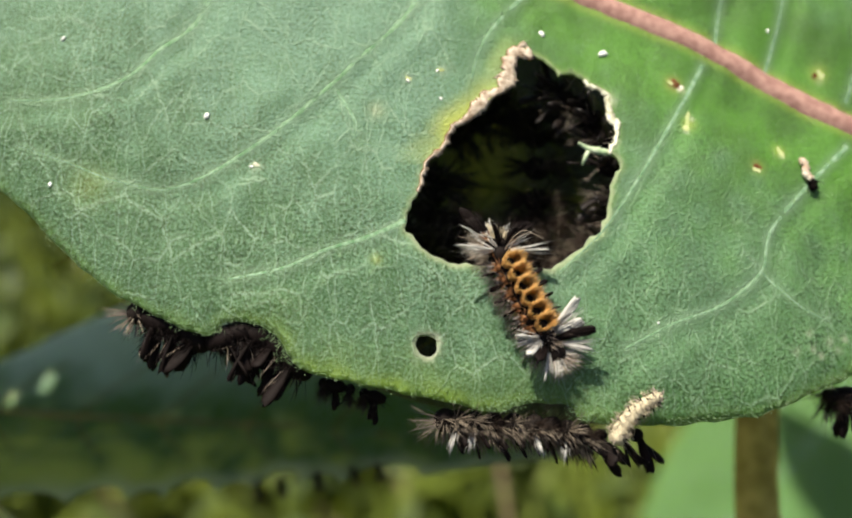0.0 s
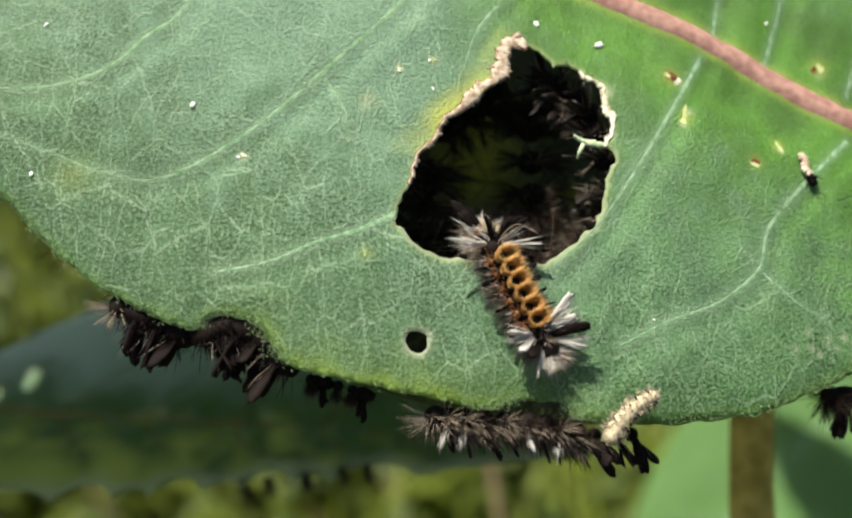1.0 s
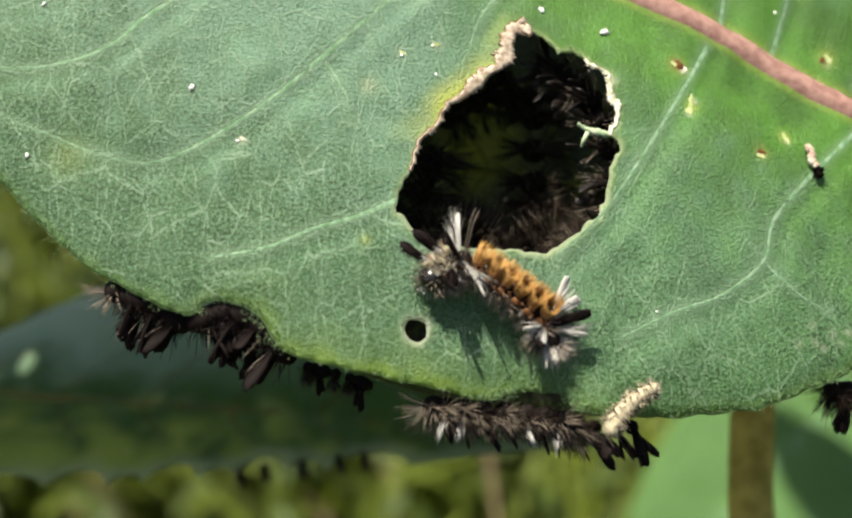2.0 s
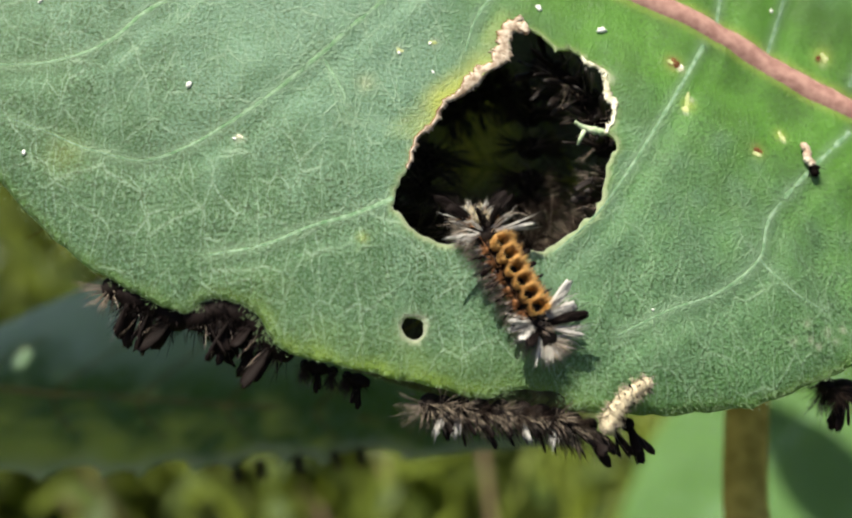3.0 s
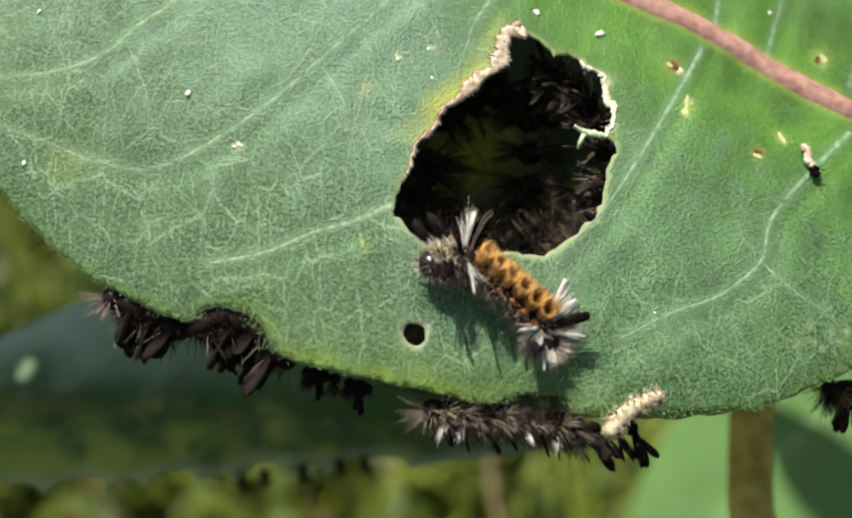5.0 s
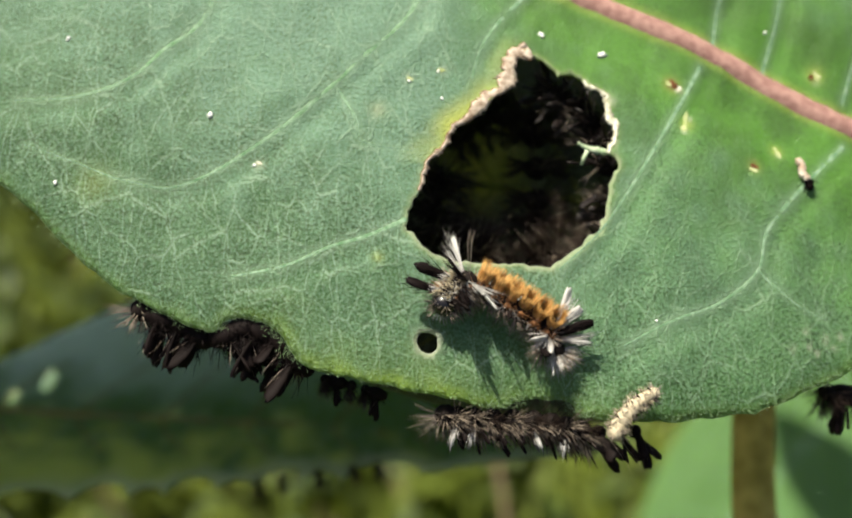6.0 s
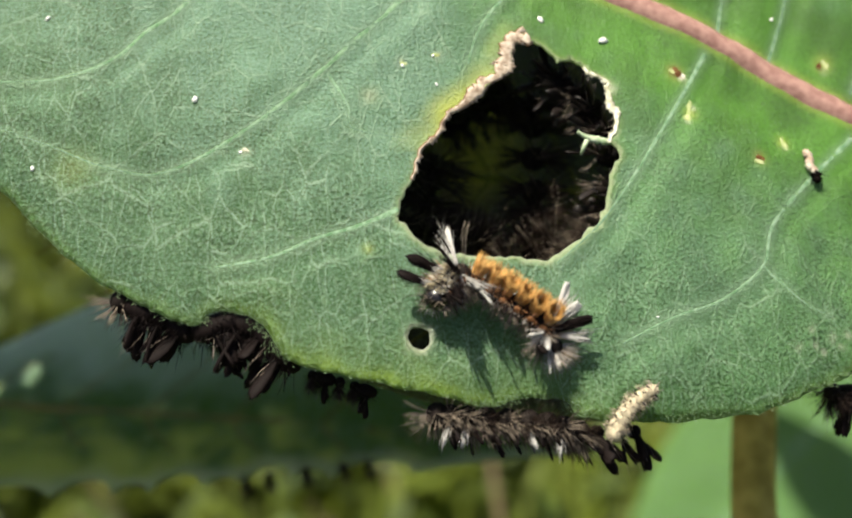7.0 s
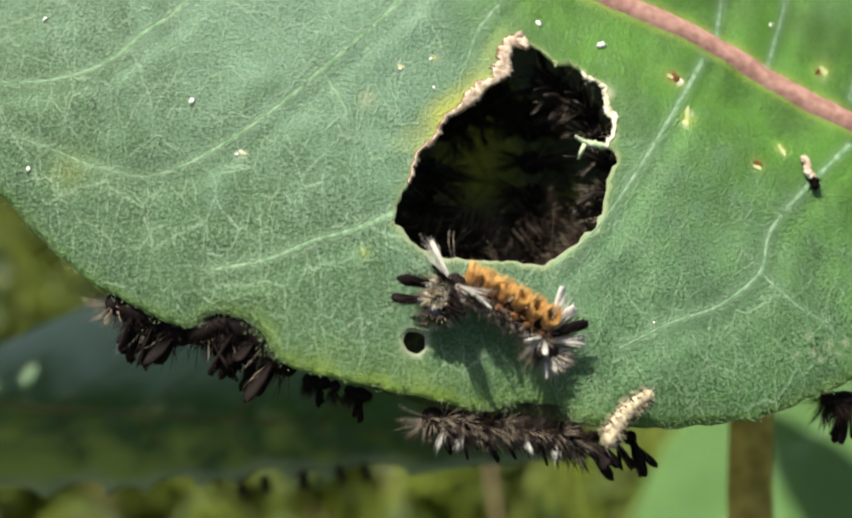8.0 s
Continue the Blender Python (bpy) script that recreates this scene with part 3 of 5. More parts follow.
def dead_rim(name, leaf, rng, line, widths, lift, over, material, label):
    """Thin torn dead tissue along the rim of the hole: its outer edge steps irregularly, its inner edge is serrated. Millimetres."""
    fine, n = [], len(line)
    for i in range(n - 1):
        fine += [line[i].lerp(line[i + 1], k / 5) for k in range(5)]
    n = len(fine)
    rows, wide = [], []
    for i, p in enumerate(fine):
        d = (fine[min(i + 3, n - 1)] - fine[max(i - 3, 0)]).normalized()
        out = Vector((-d.y, d.x))
        x = i / (n - 1) * (len(widths) - 1)
        k = min(int(x), len(widths) - 2)
        w = widths[k] + (widths[k + 1] - widths[k]) * (x - k)
        w *= 1 + 0.5 * noise.noise((i * 0.16, 2.0, 3.0 * len(widths))) + 1.0 * abs(noise.noise((i * 0.24, 5.0, 0))) + 0.25 * noise.noise((i * 1.1, 5.0, 2.0))
        tooth = 0.75 * abs(noise.noise((i * 0.26, 9.0, 0))) + 0.22 * ((i * 7) % 5) / 5
        wide.append(w)
        rows.append([p + out * t for t in (-tooth, 0.25 * w, 0.6 * w, w + over)])
    flat = [q for row in rows for q in row]
    z = blade_height(np.array([(q.x, q.y) for q in flat]))
    s = Shape()
    for i, q in enumerate(flat):
        k = i % 4
        s.v.append(Vector((q.x, q.y, z[i] + lift + (-0.16, -0.02, 0.02, 0.0)[k] + 0.10 * noise.noise((q.x * 0.9, q.y * 0.9, 7)))) * 0.001)
    s.f = [(4 * i + k, 4 * i + k + 1, 4 * i + k + 5, 4 * i + k + 4) for i in range(n - 1) for k in range(3)]
    part(name, s, material, leaf, label).modifiers.new("thickness", "SOLIDIFY").thickness = 0.00008


def scar(leaf, line, width, material, label):
    """A thin ragged patch of dead skin on the blade, along a short line. Millimetres."""
    n = len(line)
    left, right = [], []
    for i, p in enumerate(line):
        d = (line[min(i + 1, n - 1)] - line[max(i - 1, 0)]).normalized()
        w = width * (0.35 + 0.65 * math.sin(math.pi * (i + 0.5) / n))
        for row, k in ((left, 1), (right, -1)):
            row.append(p + Vector((-d.y, d.x)) * k * w * (1 + 0.9 * noise.noise((p.x * 3 + k, p.y * 3, 4.0))))
    flat = [q for pair in zip(left, line, right) for q in pair]
    z = blade_height(np.array([(q.x, q.y) for q in flat]))
    s = Shape()
    s.v = [Vector((q.x, q.y, h + (0.05 if i % 3 == 1 else 0.015))) * 0.001 for i, (q, h) in enumerate(zip(flat, z))]
    s.f = [(3 * i + k, 3 * i + k + 3, 3 * i + k + 4, 3 * i + k + 1) for i in range(n - 1) for k in (0, 1)]
    part("scar", s, material, leaf, label)


def eaten_leaf():
    near = (-53.2, -17.4, 63.8, 39.3)
    far = (-131.5, -20.3, 107.6, 139.5)
    me, flat = blade_mesh("leaf", OUTLINE, [HOLE, PINHOLE, *FLECKS], [(near, 0.62, None), (far, 4.0, near)], blade_height, HOLE[145:])
    rim = distance_to(flat, HOLE)
    # the sick yellow side of the hole lies up and to one side of it
    cu, cv = (11.7, 11.6)
    bearing = np.degrees(np.arctan2(flat[:, 1] - cv, flat[:, 0] - cu))
    sick_lit = np.clip(1 - np.abs(bearing - 133) / 52, 0, 1)
    jitter = np.array([noise.noise((x * 0.35, y * 0.35, 8.0)) for x, y in flat])
    stain(me, "halo", np.clip(sick_lit * 1.5, 0, 1) * np.clip(1.25 - rim / 2.9 + 0.2 * jitter, 0, 1) + 0.3 * np.clip(1 - rim / 0.9, 0, 1)
          + 0.15 * blob(flat, (-4.9, 18.3), 1.0) + 0.6 * blob(flat, (32.8, 17.1), 0.8) + 0.6 * blob(flat, (44.6, 14.3), 0.8) + 0.5 * blob(flat, (41.0, 11.8), 0.9)
          + 0.6 * blob(flat, (52.0, 25.4), 1.1) + 0.8 * blob(flat, (31.6, 22.4), 1.0) + 0.4 * blob(flat, (-5.5, 0.1), 0.6) + 0.18 * blob(flat, (-37.3, 10.3), 2.2) + 0.4 * np.exp(-((distance_to(flat, MIDLINE, False) - 1.6) / 0.5) ** 2))
    stain(me, "brown", np.clip(sick_lit * 2.0, 0, 1) * 0.12 * np.exp(-((rim - 2.2 - 0.8 * jitter) / 0.5) ** 2) + 2.5 * blob(flat, (31.5, 22.6), 0.6) + 0.8 * blob(flat, (40.8, 12.1), 0.45) + 0.7 * blob(flat, (51.7, 24.9), 0.4))
    stain(me, "bleached", 0.6 * np.clip(1 - distance_to(flat, PINHOLE) / 0.4, 0, 1) + 0.16 * np.clip(1 - distance_to(flat, PINHOLE) / 1.3, 0, 1) + 0.45 * np.clip(1 - rim / 0.35, 0, 1)
          + 0.9 * blob(flat, (23.0, 19.8), 0.7) + 0.5 * blob(flat, (-1.2, 22.4), 0.5) + 0.36 * blob(flat, (-4.9, 18.3), 0.9) + 0.5 * blob(flat, (3.0, 23.3), 0.5) + 0.9 * blob(flat, (32.3, 21.8), 0.42) + 0.7 * blob(flat, (32.3, 16.2), 0.35) + 0.6 * blob(flat, (33.3, 17.8), 0.35) + 0.6 * blob(flat, (44.7, 13.7), 0.35) + 0.5 * blob(flat, (52.1, 24.5), 0.4) + 0.5 * blob(flat, (-18.7, 11.8), 0.5)
          + 0.6 * sum(blob(flat, c, 0.35) for c in ((45.1, -10.3), (47.3, -9.6), (48.4, -10.7), (46.0, -11.3), (43.0, -10.8), (44.9, -8.5), (49.2, -9.2))))
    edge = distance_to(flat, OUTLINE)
    # the rim's own yellow-green, plus a wider lightening painted for the sunlit lower margin
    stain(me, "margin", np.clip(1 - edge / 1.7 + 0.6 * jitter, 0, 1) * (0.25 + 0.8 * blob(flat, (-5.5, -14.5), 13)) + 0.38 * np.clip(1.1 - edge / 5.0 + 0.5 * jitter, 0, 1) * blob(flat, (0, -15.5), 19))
    rib = np.zeros(len(flat))
    for k, line in enumerate(SIDE_VEINS):
        line = spline(line, 5)
        rib = np.maximum(rib, (1.0 if k < 9 else 0.6) * np.exp(-(distance_to(flat, line, False) / (0.75 if k < 9 else 0.5)) ** 2))
    stain(me, "rib", rib)
    # real down, with the sky's grey sheen painted into its pale colour
    stain(me, "felt_sheen", np.clip((edge - 10) / 22 + 0.45 * jitter + 0.5 * np.clip((flat[:, 0] + 4) / 14, 0, 1), 0, 1) * np.clip(1.1 - (flat[:, 0] + 8) / 36, 0.72, 1))
    spread = distance_to(flat, MIDLINE, False)
    # vivid green painted where the blade turns out of the sky sheen
    stain(me, "sheenless", np.exp(-(spread / (19 + 9 * jitter)) ** 2) * np.clip((flat[:, 0] - 2) / 12, 0, 1) + 0.2 * np.clip((flat[:, 0] - 6) / 16 + 0.6 * jitter, 0, 1) + np.clip(0.5 - edge / 1.8 + 0.3 * jitter, 0, 0.4))
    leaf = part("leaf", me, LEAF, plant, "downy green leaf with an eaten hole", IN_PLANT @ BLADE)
    thick = leaf.modifiers.new("thickness", "SOLIDIFY")
    thick.thickness, thick.offset = 0.00028, -1
    part("midrib", strip(MIDLINE, [1.12 + 0.5 * (1 - i / len(MIDLINE)) for i in range(len(MIDLINE))], 0.30, blade_height, 9), MIDRIB, leaf, "dusty pink midrib")
    for k, line in enumerate(SIDE_VEINS):
        line = spline(line, 7)
        n = len(line)
        wide = 0.34 if k < 9 else 0.12
        part("vein", strip(line, [wide * (1 - 0.7 * i / n) for i in range(n)], 0.0, blade_height, 7, 0.03), VEIN, leaf, "pale raised side vein")
    # the dry brown tissue left along the sick rim
    rng = random.Random(3)
    crest = HOLE[150:] + [HOLE[0].lerp(HOLE[-1], 0.5), *(Vector(p) for p in ((12.7, 26.4), (13.6, 27.4)))]
    crest_widths = (0.08, 0.12, 0.12, 0.25, 0.15, 0.4, 1.1, 1.2, 0.7, 1.5, 1.3, 1.1, 1.2, 0.9, 0.4)
    dead_rim("scorched_edge", leaf, rng, crest, crest_widths, 0.01, 0.11, SCORCH, "thin brown line outside the dead tissue")
    dead_rim("dry_rim", leaf, rng, crest, crest_widths, 0.04, 0.0, DRY, "papery tan dead tissue on the hole's rim")
    dead_rim("bleached_rim", leaf, rng, HOLE[27:66], (0.04, 0.25, 0.08, 0.06, 0.3, 0.75, 0.5, 0.18, 0.08, 0.1, 0.05), 0.03, 0.0, BLEACHED, "bleached tissue on the hole's rim")
    # small feeding scars, thin patches of dead skin on the blade
    for line, w, material, title in (
            ([(31.3, 22.9), (31.9, 22.5), (32.3, 22.0)], 0.55, SCORCH, "brown dead spot"), ([(30.9, 22.9), (31.5, 22.4)], 0.35, SCAR, "pale scar"), ([(32.1, 21.6), (32.8, 22.2)], 0.38, BLEACHED, "bleached scar"),
            ([(33.2, 18.9), (32.9, 18.2), (32.7, 17.4), (32.5, 16.8)], 0.26, SCAR, "pale yellow feeding scar"), ([(32.6, 16.8), (32.1, 16.3)], 0.38, SCAR, "pale yellow feeding scar"),
            ([(44.5, 14.9), (44.7, 14.2), (45.0, 13.4)], 0.26, SCAR, "pale yellow feeding scar"), ([(40.4, 12.0), (41.0, 11.8), (41.5, 11.7)], 0.30, SCORCH, "brown dead spot"), ([(40.2, 11.5), (41.3, 11.2)], 0.25, SCAR, "pale scar"),
            ([(51.2, 25.3), (51.7, 25.0)], 0.36, SCORCH, "brown dead spot"), ([(51.9, 25.9), (52.3, 25.2), (52.2, 24.6)], 0.30, SCAR, "pale yellow feeding scar"),
            ([(-1.4, 22.4), (-0.6, 22.2)], 0.20, SCAR, "pale scar"), ([(2.2, 23.3), (3.2, 23.3)], 0.22, SCAR, "pale scar"), ([(-19.0, 12.2), (-18.3, 11.9)], 0.2, BLEACHED, "bleached scar")):
        scar(leaf, spline(line, 6), w, material, title)
    # a sliver of leaf that still reaches into the hole
    s = Shape()
    line = spline([(23.4, 13.0), (22.4, 13.2), (21.4, 13.4), (20.4, 13.6), (19.6, 13.9), (18.9, 14.4)], 6)
    for i, p in enumerate(line):
        d = (line[min(i + 1, len(line) - 1)] - line[max(i - 1, 0)]).normalized()
        w = (0.16 + 0.26 * math.sin(math.pi * min(1, 1.15 * i / len(line))) ** 2) * (1 + 0.6 * noise.noise((i * 0.5, 1, 1)))
        for k in (-1, 0, 1):
            s.v.append(Vector((p.x - d.y * w * k, p.y + d.x * w * k, -0.35 - 0.25 * abs(k) + 0.2 * noise.noise((i * 0.4, k, 2)))) * 0.001)
    s.f = [(3 * i + k, 3 * i + k + 1, 3 * i + k + 4, 3 * i + k + 3) for i in range(len(line) - 1) for k in (0, 1)]
    n = len(s.v)
    s.v += [Vector(p) * 0.001 for p in ((19.7, 13.5, -0.5), (20.2, 13.4, -0.5), (19.7, 12.4, -0.9), (19.3, 11.7, -1.0), (19.1, 11.8, -1.0), (19.3, 12.6, -0.8))]
    s.f.append(tuple(range(n, n + 6)))
    tongue = part("leaf_sliver", s, SLIVER, leaf, "thin pale strip of leaf left in the hole")
    tongue.modifiers.new("thickness", "SOLIDIFY").thickness = 0.00012
    # down along the margin
    s = Shape()
    pts = [p for p in OUTLINE if -60 < p.x < 62 and p.y < 30]
    for p in pts:
        z = float(blade_height(np.array([(p.x, p.y)]))[0])
        for _ in range(14):
            a, b = rng.gauss(0, 0.7), abs(rng.gauss(0, 0.5))
            base = Vector((p.x + a, p.y + b + 0.05, z + 0.05 + 0.35 * b))
            s.hair(base * 0.001, (rng.gauss(0, 0.4), -0.6 + rng.gauss(0, 0.3), 0.9), rng.uniform(0.25, 0.55) * 0.001, 0.000022, Vector((0, -0.2, 0)))
    tagged(part("down", s, DOWN, leaf, "pale down on the leaf margin"), kind="stuff")
    return leaf


eaten_leaf()


def other_leaf(owner, name, label, material, m, length, width, droop, bites=(), fold=0.12, sick_lit=0.0, rib=VEIN, half=None, taper=None, curl=0.0022, sky_sheen=0.0, holes=(), spots=()):
    """A whole milkweed leaf, tip along +x of its own frame, with a bent blade and scalloped bites on its margin."""
    half = half or [(0, 0.04), (0.06, 0.5), (0.2, 0.88), (0.42, 1.0), (0.65, 0.86), (0.85, 0.5), (0.96, 0.2), (1.0, 0.0)]
    upper = [(length * a, width * b / 2) for a, b in half]
    full = [(0, 0.04), (0.06, 0.5), (0.2, 0.88), (0.42, 1.0), (0.65, 0.86), (0.85, 0.5), (0.96, 0.2)]
    below = [(length * a, -width * b / 2 * (taper[0] - taper[1] * a if taper else 1)) for a, b in full]
    line = spline(upper + below[::-1], 40 if bites else 10, True)
    pts = []
    for p in line:
        q = p.copy()
        for at, wide, deep in bites:
            if p.y < 0 and abs(p.x - at) < wide:
                q.y += deep * math.sqrt(1 - ((p.x - at) / wide) ** 2)
        pts.append(q)

    def height(xy):
        x, y = xy[:, 0], xy[:, 1]
        return -droop * (x / length) ** 2 + np.where(y < 0, fold, 0.12) * np.abs(y) - np.where(y < 0, 0.0022, curl) * y * y + np.array([1.6 * noise.noise((a * 0.05, b * 0.05, length)) for a, b in xy])

    me, flat = blade_mesh(name, pts, list(holes), [((0, -width / 2, length, width / 2), 2.5, None)], height)
    mottle = np.array([noise.noise((a * 0.13, b * 0.16, 2.0)) + 0.6 * noise.noise((a * 0.4, b * 0.4, 5.0)) for a, b in flat])
    for key in ("sheenless", "felt_sheen", "rib"):
        stain(me, key, np.zeros(len(flat)))
    stain(me, "bleached", sick_lit * 0.9 * np.clip(1 - distance_to(flat, pts) / 2.4, 0, 1) * (flat[:, 1] < 0))
    # the sky's bluish sheen painted on the upper half, strongest towards the base
    stain(me, "sky_sheen", sky_sheen * np.clip((flat[:, 1] - 1) / 15 + 0.35 * mottle, 0, 1) * np.clip(1.45 - flat[:, 0] / (0.5 * length), 0.04, 1))
    stain(me, "brown", np.zeros(len(flat)))
    stain(me, "rust", sum((c * blob(flat, (a, b), r) for a, b, r, c in spots), np.zeros(len(flat))))
    # lower half painted yellower and lighter, as the side that catches light
    stain(me, "halo", sick_lit * np.clip(-4.0 * flat[:, 1] / width - 0.1 + 1.1 * mottle, 0, 1))
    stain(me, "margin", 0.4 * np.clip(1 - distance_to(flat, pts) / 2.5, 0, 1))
    leaf = part(name, me, material, owner, label, owner.matrix_basis.inverted() @ m)
    thick = leaf.modifiers.new("thickness", "SOLIDIFY")
    thick.thickness, thick.offset = 0.0004, -1
    mid = [Vector((length * i / 24, 0)) for i in range(25)]
    part("midrib", strip(mid, [1.1 * (1 - 0.8 * i / 24) for i in range(25)], 0.3, height, 6), rib, leaf)
    for i in range(1, 8):
        for side in (-1, 1):
            a = length * i / 9
            reach = 0.42 * width * (1 - abs(i / 8.5 - 0.42) ** 2 * 1.8)
            if taper:
                reach *= (0.55 - 0.04 * i) if side < 0 else min(1, 0.25 * i)
            vein = spline([(a, 0), (a + 0.35 * reach, side * reach * 0.5), (a + 0.9 * reach, side * reach)], 5)
            part("vein", strip(vein, [0.3 - 0.2 * k / len(vein) for k in range(len(vein))], 0.2, height), rib, leaf)
    return leaf


def ring_pose(p, forward, up):
    x = Vector(forward).normalized()
    z = (Vector(up) - x * x.dot(Vector(up))).normalized()
    return Matrix.Translation(p) @ Matrix((x, z.cross(x), z)).transposed().to_4x4()


def seat(x, y, depth):
    """A point on the way that the first view has at that depth: x, y in shares of the depth."""
    return VIEW @ Vector((x * depth, y * depth, -depth))


def frame_of(origin, along, face):
    x = Vector(along).normalized()
    z = (Vector(face) - x * x.dot(Vector(face))).normalized()
    return Matrix.Translation(origin) @ Matrix((x, z.cross(x), z)).transposed().to_4x4()


TURN3 = VIEW.to_3x3()


def stalk(owner, points, thick, label, name="stem", material=STALK):
    inv = owner.matrix_basis.inverted()
    part(name, Shape().tube([inv @ p for p in points], [thick * (1 - 0.2 * i / len(points)) for i in range(len(points))], 12), material, owner, label)


def stem():
    a, b = seat(0.305, -0.20, 0.175), seat(0.31, 0.25, 0.19)
    low = seat(0.302, -0.5, 0.17)
    pts = spline([STEM_FOOT, STEM_FOOT.lerp(low, 0.5) + Vector((0.004, 0, 0)), low, a, b, b + (b - a) * 0.6], 10)
    stalk(plant, pts, 0.0040, "olive-brown upright stem")
    base = BLADE @ (on_blade(83.3, 6.4) + Vector((0, 0, -0.0006)))
    stalk(plant, spline([base, base + (BLADE.to_3x3() @ Vector((0.006, -0.004, -0.012))), pts[46]], 8), 0.0018, "short pink leaf stalk", "petiole", MIDRIB)


stem()
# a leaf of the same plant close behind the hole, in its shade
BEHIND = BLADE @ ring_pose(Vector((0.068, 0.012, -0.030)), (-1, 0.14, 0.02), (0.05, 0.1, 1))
other_leaf(plant, "leaf", "olive-brown leaf behind the hole, darkened in colour for its shade", LEAF_SHADED, BEHIND, 120, 68, 4, rib=OLIVE, spots=((55, -4, 5.0, 1.0), (56, -10, 4.5, 0.9), (57, 1, 3.5, 0.7)))
stalk(plant, [BEHIND.translation, seat(0.307, 0.0, 0.181)], 0.0016, "", "petiole")

# a neighbour whose bluish leaf hangs in the shade below, bitten along its margin
neighbour = tagged(new("milkweed_plant"), "neighbouring milkweed with a shaded bluish bitten leaf", "plant")
LOW_BASE, LOW_TIP = seat(-0.545, -0.135, 0.205), seat(0.165, -0.165, 0.185)
neighbour.matrix_basis = Matrix.Translation((LOW_BASE.x - 0.012, LOW_BASE.y + 0.01, 0))
LOW = frame_of(LOW_BASE, LOW_TIP - LOW_BASE, TURN3 @ Vector((0.0, 0.72, 0.69)))
other_leaf(neighbour, "leaf", "shaded bluish-green leaf with bitten margin", LEAF_LOWER, LOW, 1000 * (LOW_TIP - LOW_BASE).length, 62, 3,
           [(38, 3, 2.5), (50, 6, 4), (61, 5, 5), (69, 3, 3), (76, 4, 5), (83, 3, 3.5), (90, 4, 5), (97, 3, 3), (107, 6, 4)], 0.34, 0.85,
           half=[(0, 0.04), (0.1, 0.12), (0.2, 0.36), (0.31, 0.80), (0.42, 1.0), (0.65, 0.86), (0.85, 0.5), (0.96, 0.2), (1.0, 0.0)], taper=(1.02, 0.68), curl=0.003, sky_sheen=0.95, rib=OLIVE)
foot = neighbour.matrix_basis.translation
stalk(neighbour, spline([foot, foot + Vector((0.004, 0.002, 0.35)), LOW_BASE + Vector((-0.008, 0.008, -0.01)), LOW_BASE + Vector((-0.012, 0.012, 0.09))], 8), 0.004, "olive stem")
stalk(neighbour, [LOW_BASE + Vector((-0.008, 0.008, -0.012)), LOW_BASE.lerp(LOW_TIP, 0.02)], 0.0018, "", "petiole")

# a third plant farther back, its bright pale leaves in the sun
sunny = tagged(new("milkweed_plant"), "farther milkweed with bright pale-green sunlit leaves", "plant")
FAR_FOOT = seat(0.42, -0.1, 0.54)
sunny.matrix_basis = Matrix.Translation((FAR_FOOT.x, FAR_FOOT.y, 0))
tops = [(FAR_FOOT.x, FAR_FOOT.y, z) for z in (0, 0.25, 0.5, FAR_FOOT.z + 0.02)]
stalk(sunny, [Vector(p) for p in tops], 0.004, "olive stem")
# a leaf added towards the sun to cast a shadow on the pale one
SHADE_CASTER = seat(0.435, -0.311, 0.48) + SUN_FROM * 0.10, seat(0.330, -0.130, 0.495) + SUN_FROM * 0.10
for start, end, face, wide in ((seat(0.47, -0.05, 0.52), seat(0.185, -0.345, 0.46), (-0.15, 0.55, 0.8), 100), (*SHADE_CASTER, TURN3.inverted() @ SUN_FROM, 38)):
    other_leaf(sunny, "leaf", "bright pale-green leaf of a sunlit and shade-casting pair", LEAF_PALE, frame_of(start, end - start, TURN3 @ Vector(face)), 1000 * (end - start).length, wide, 8)
    stalk(sunny, [Vector((FAR_FOOT.x, FAR_FOOT.y, start.z - 0.01)), start.lerp(end, 0.03)], 0.0018, "", "petiole")


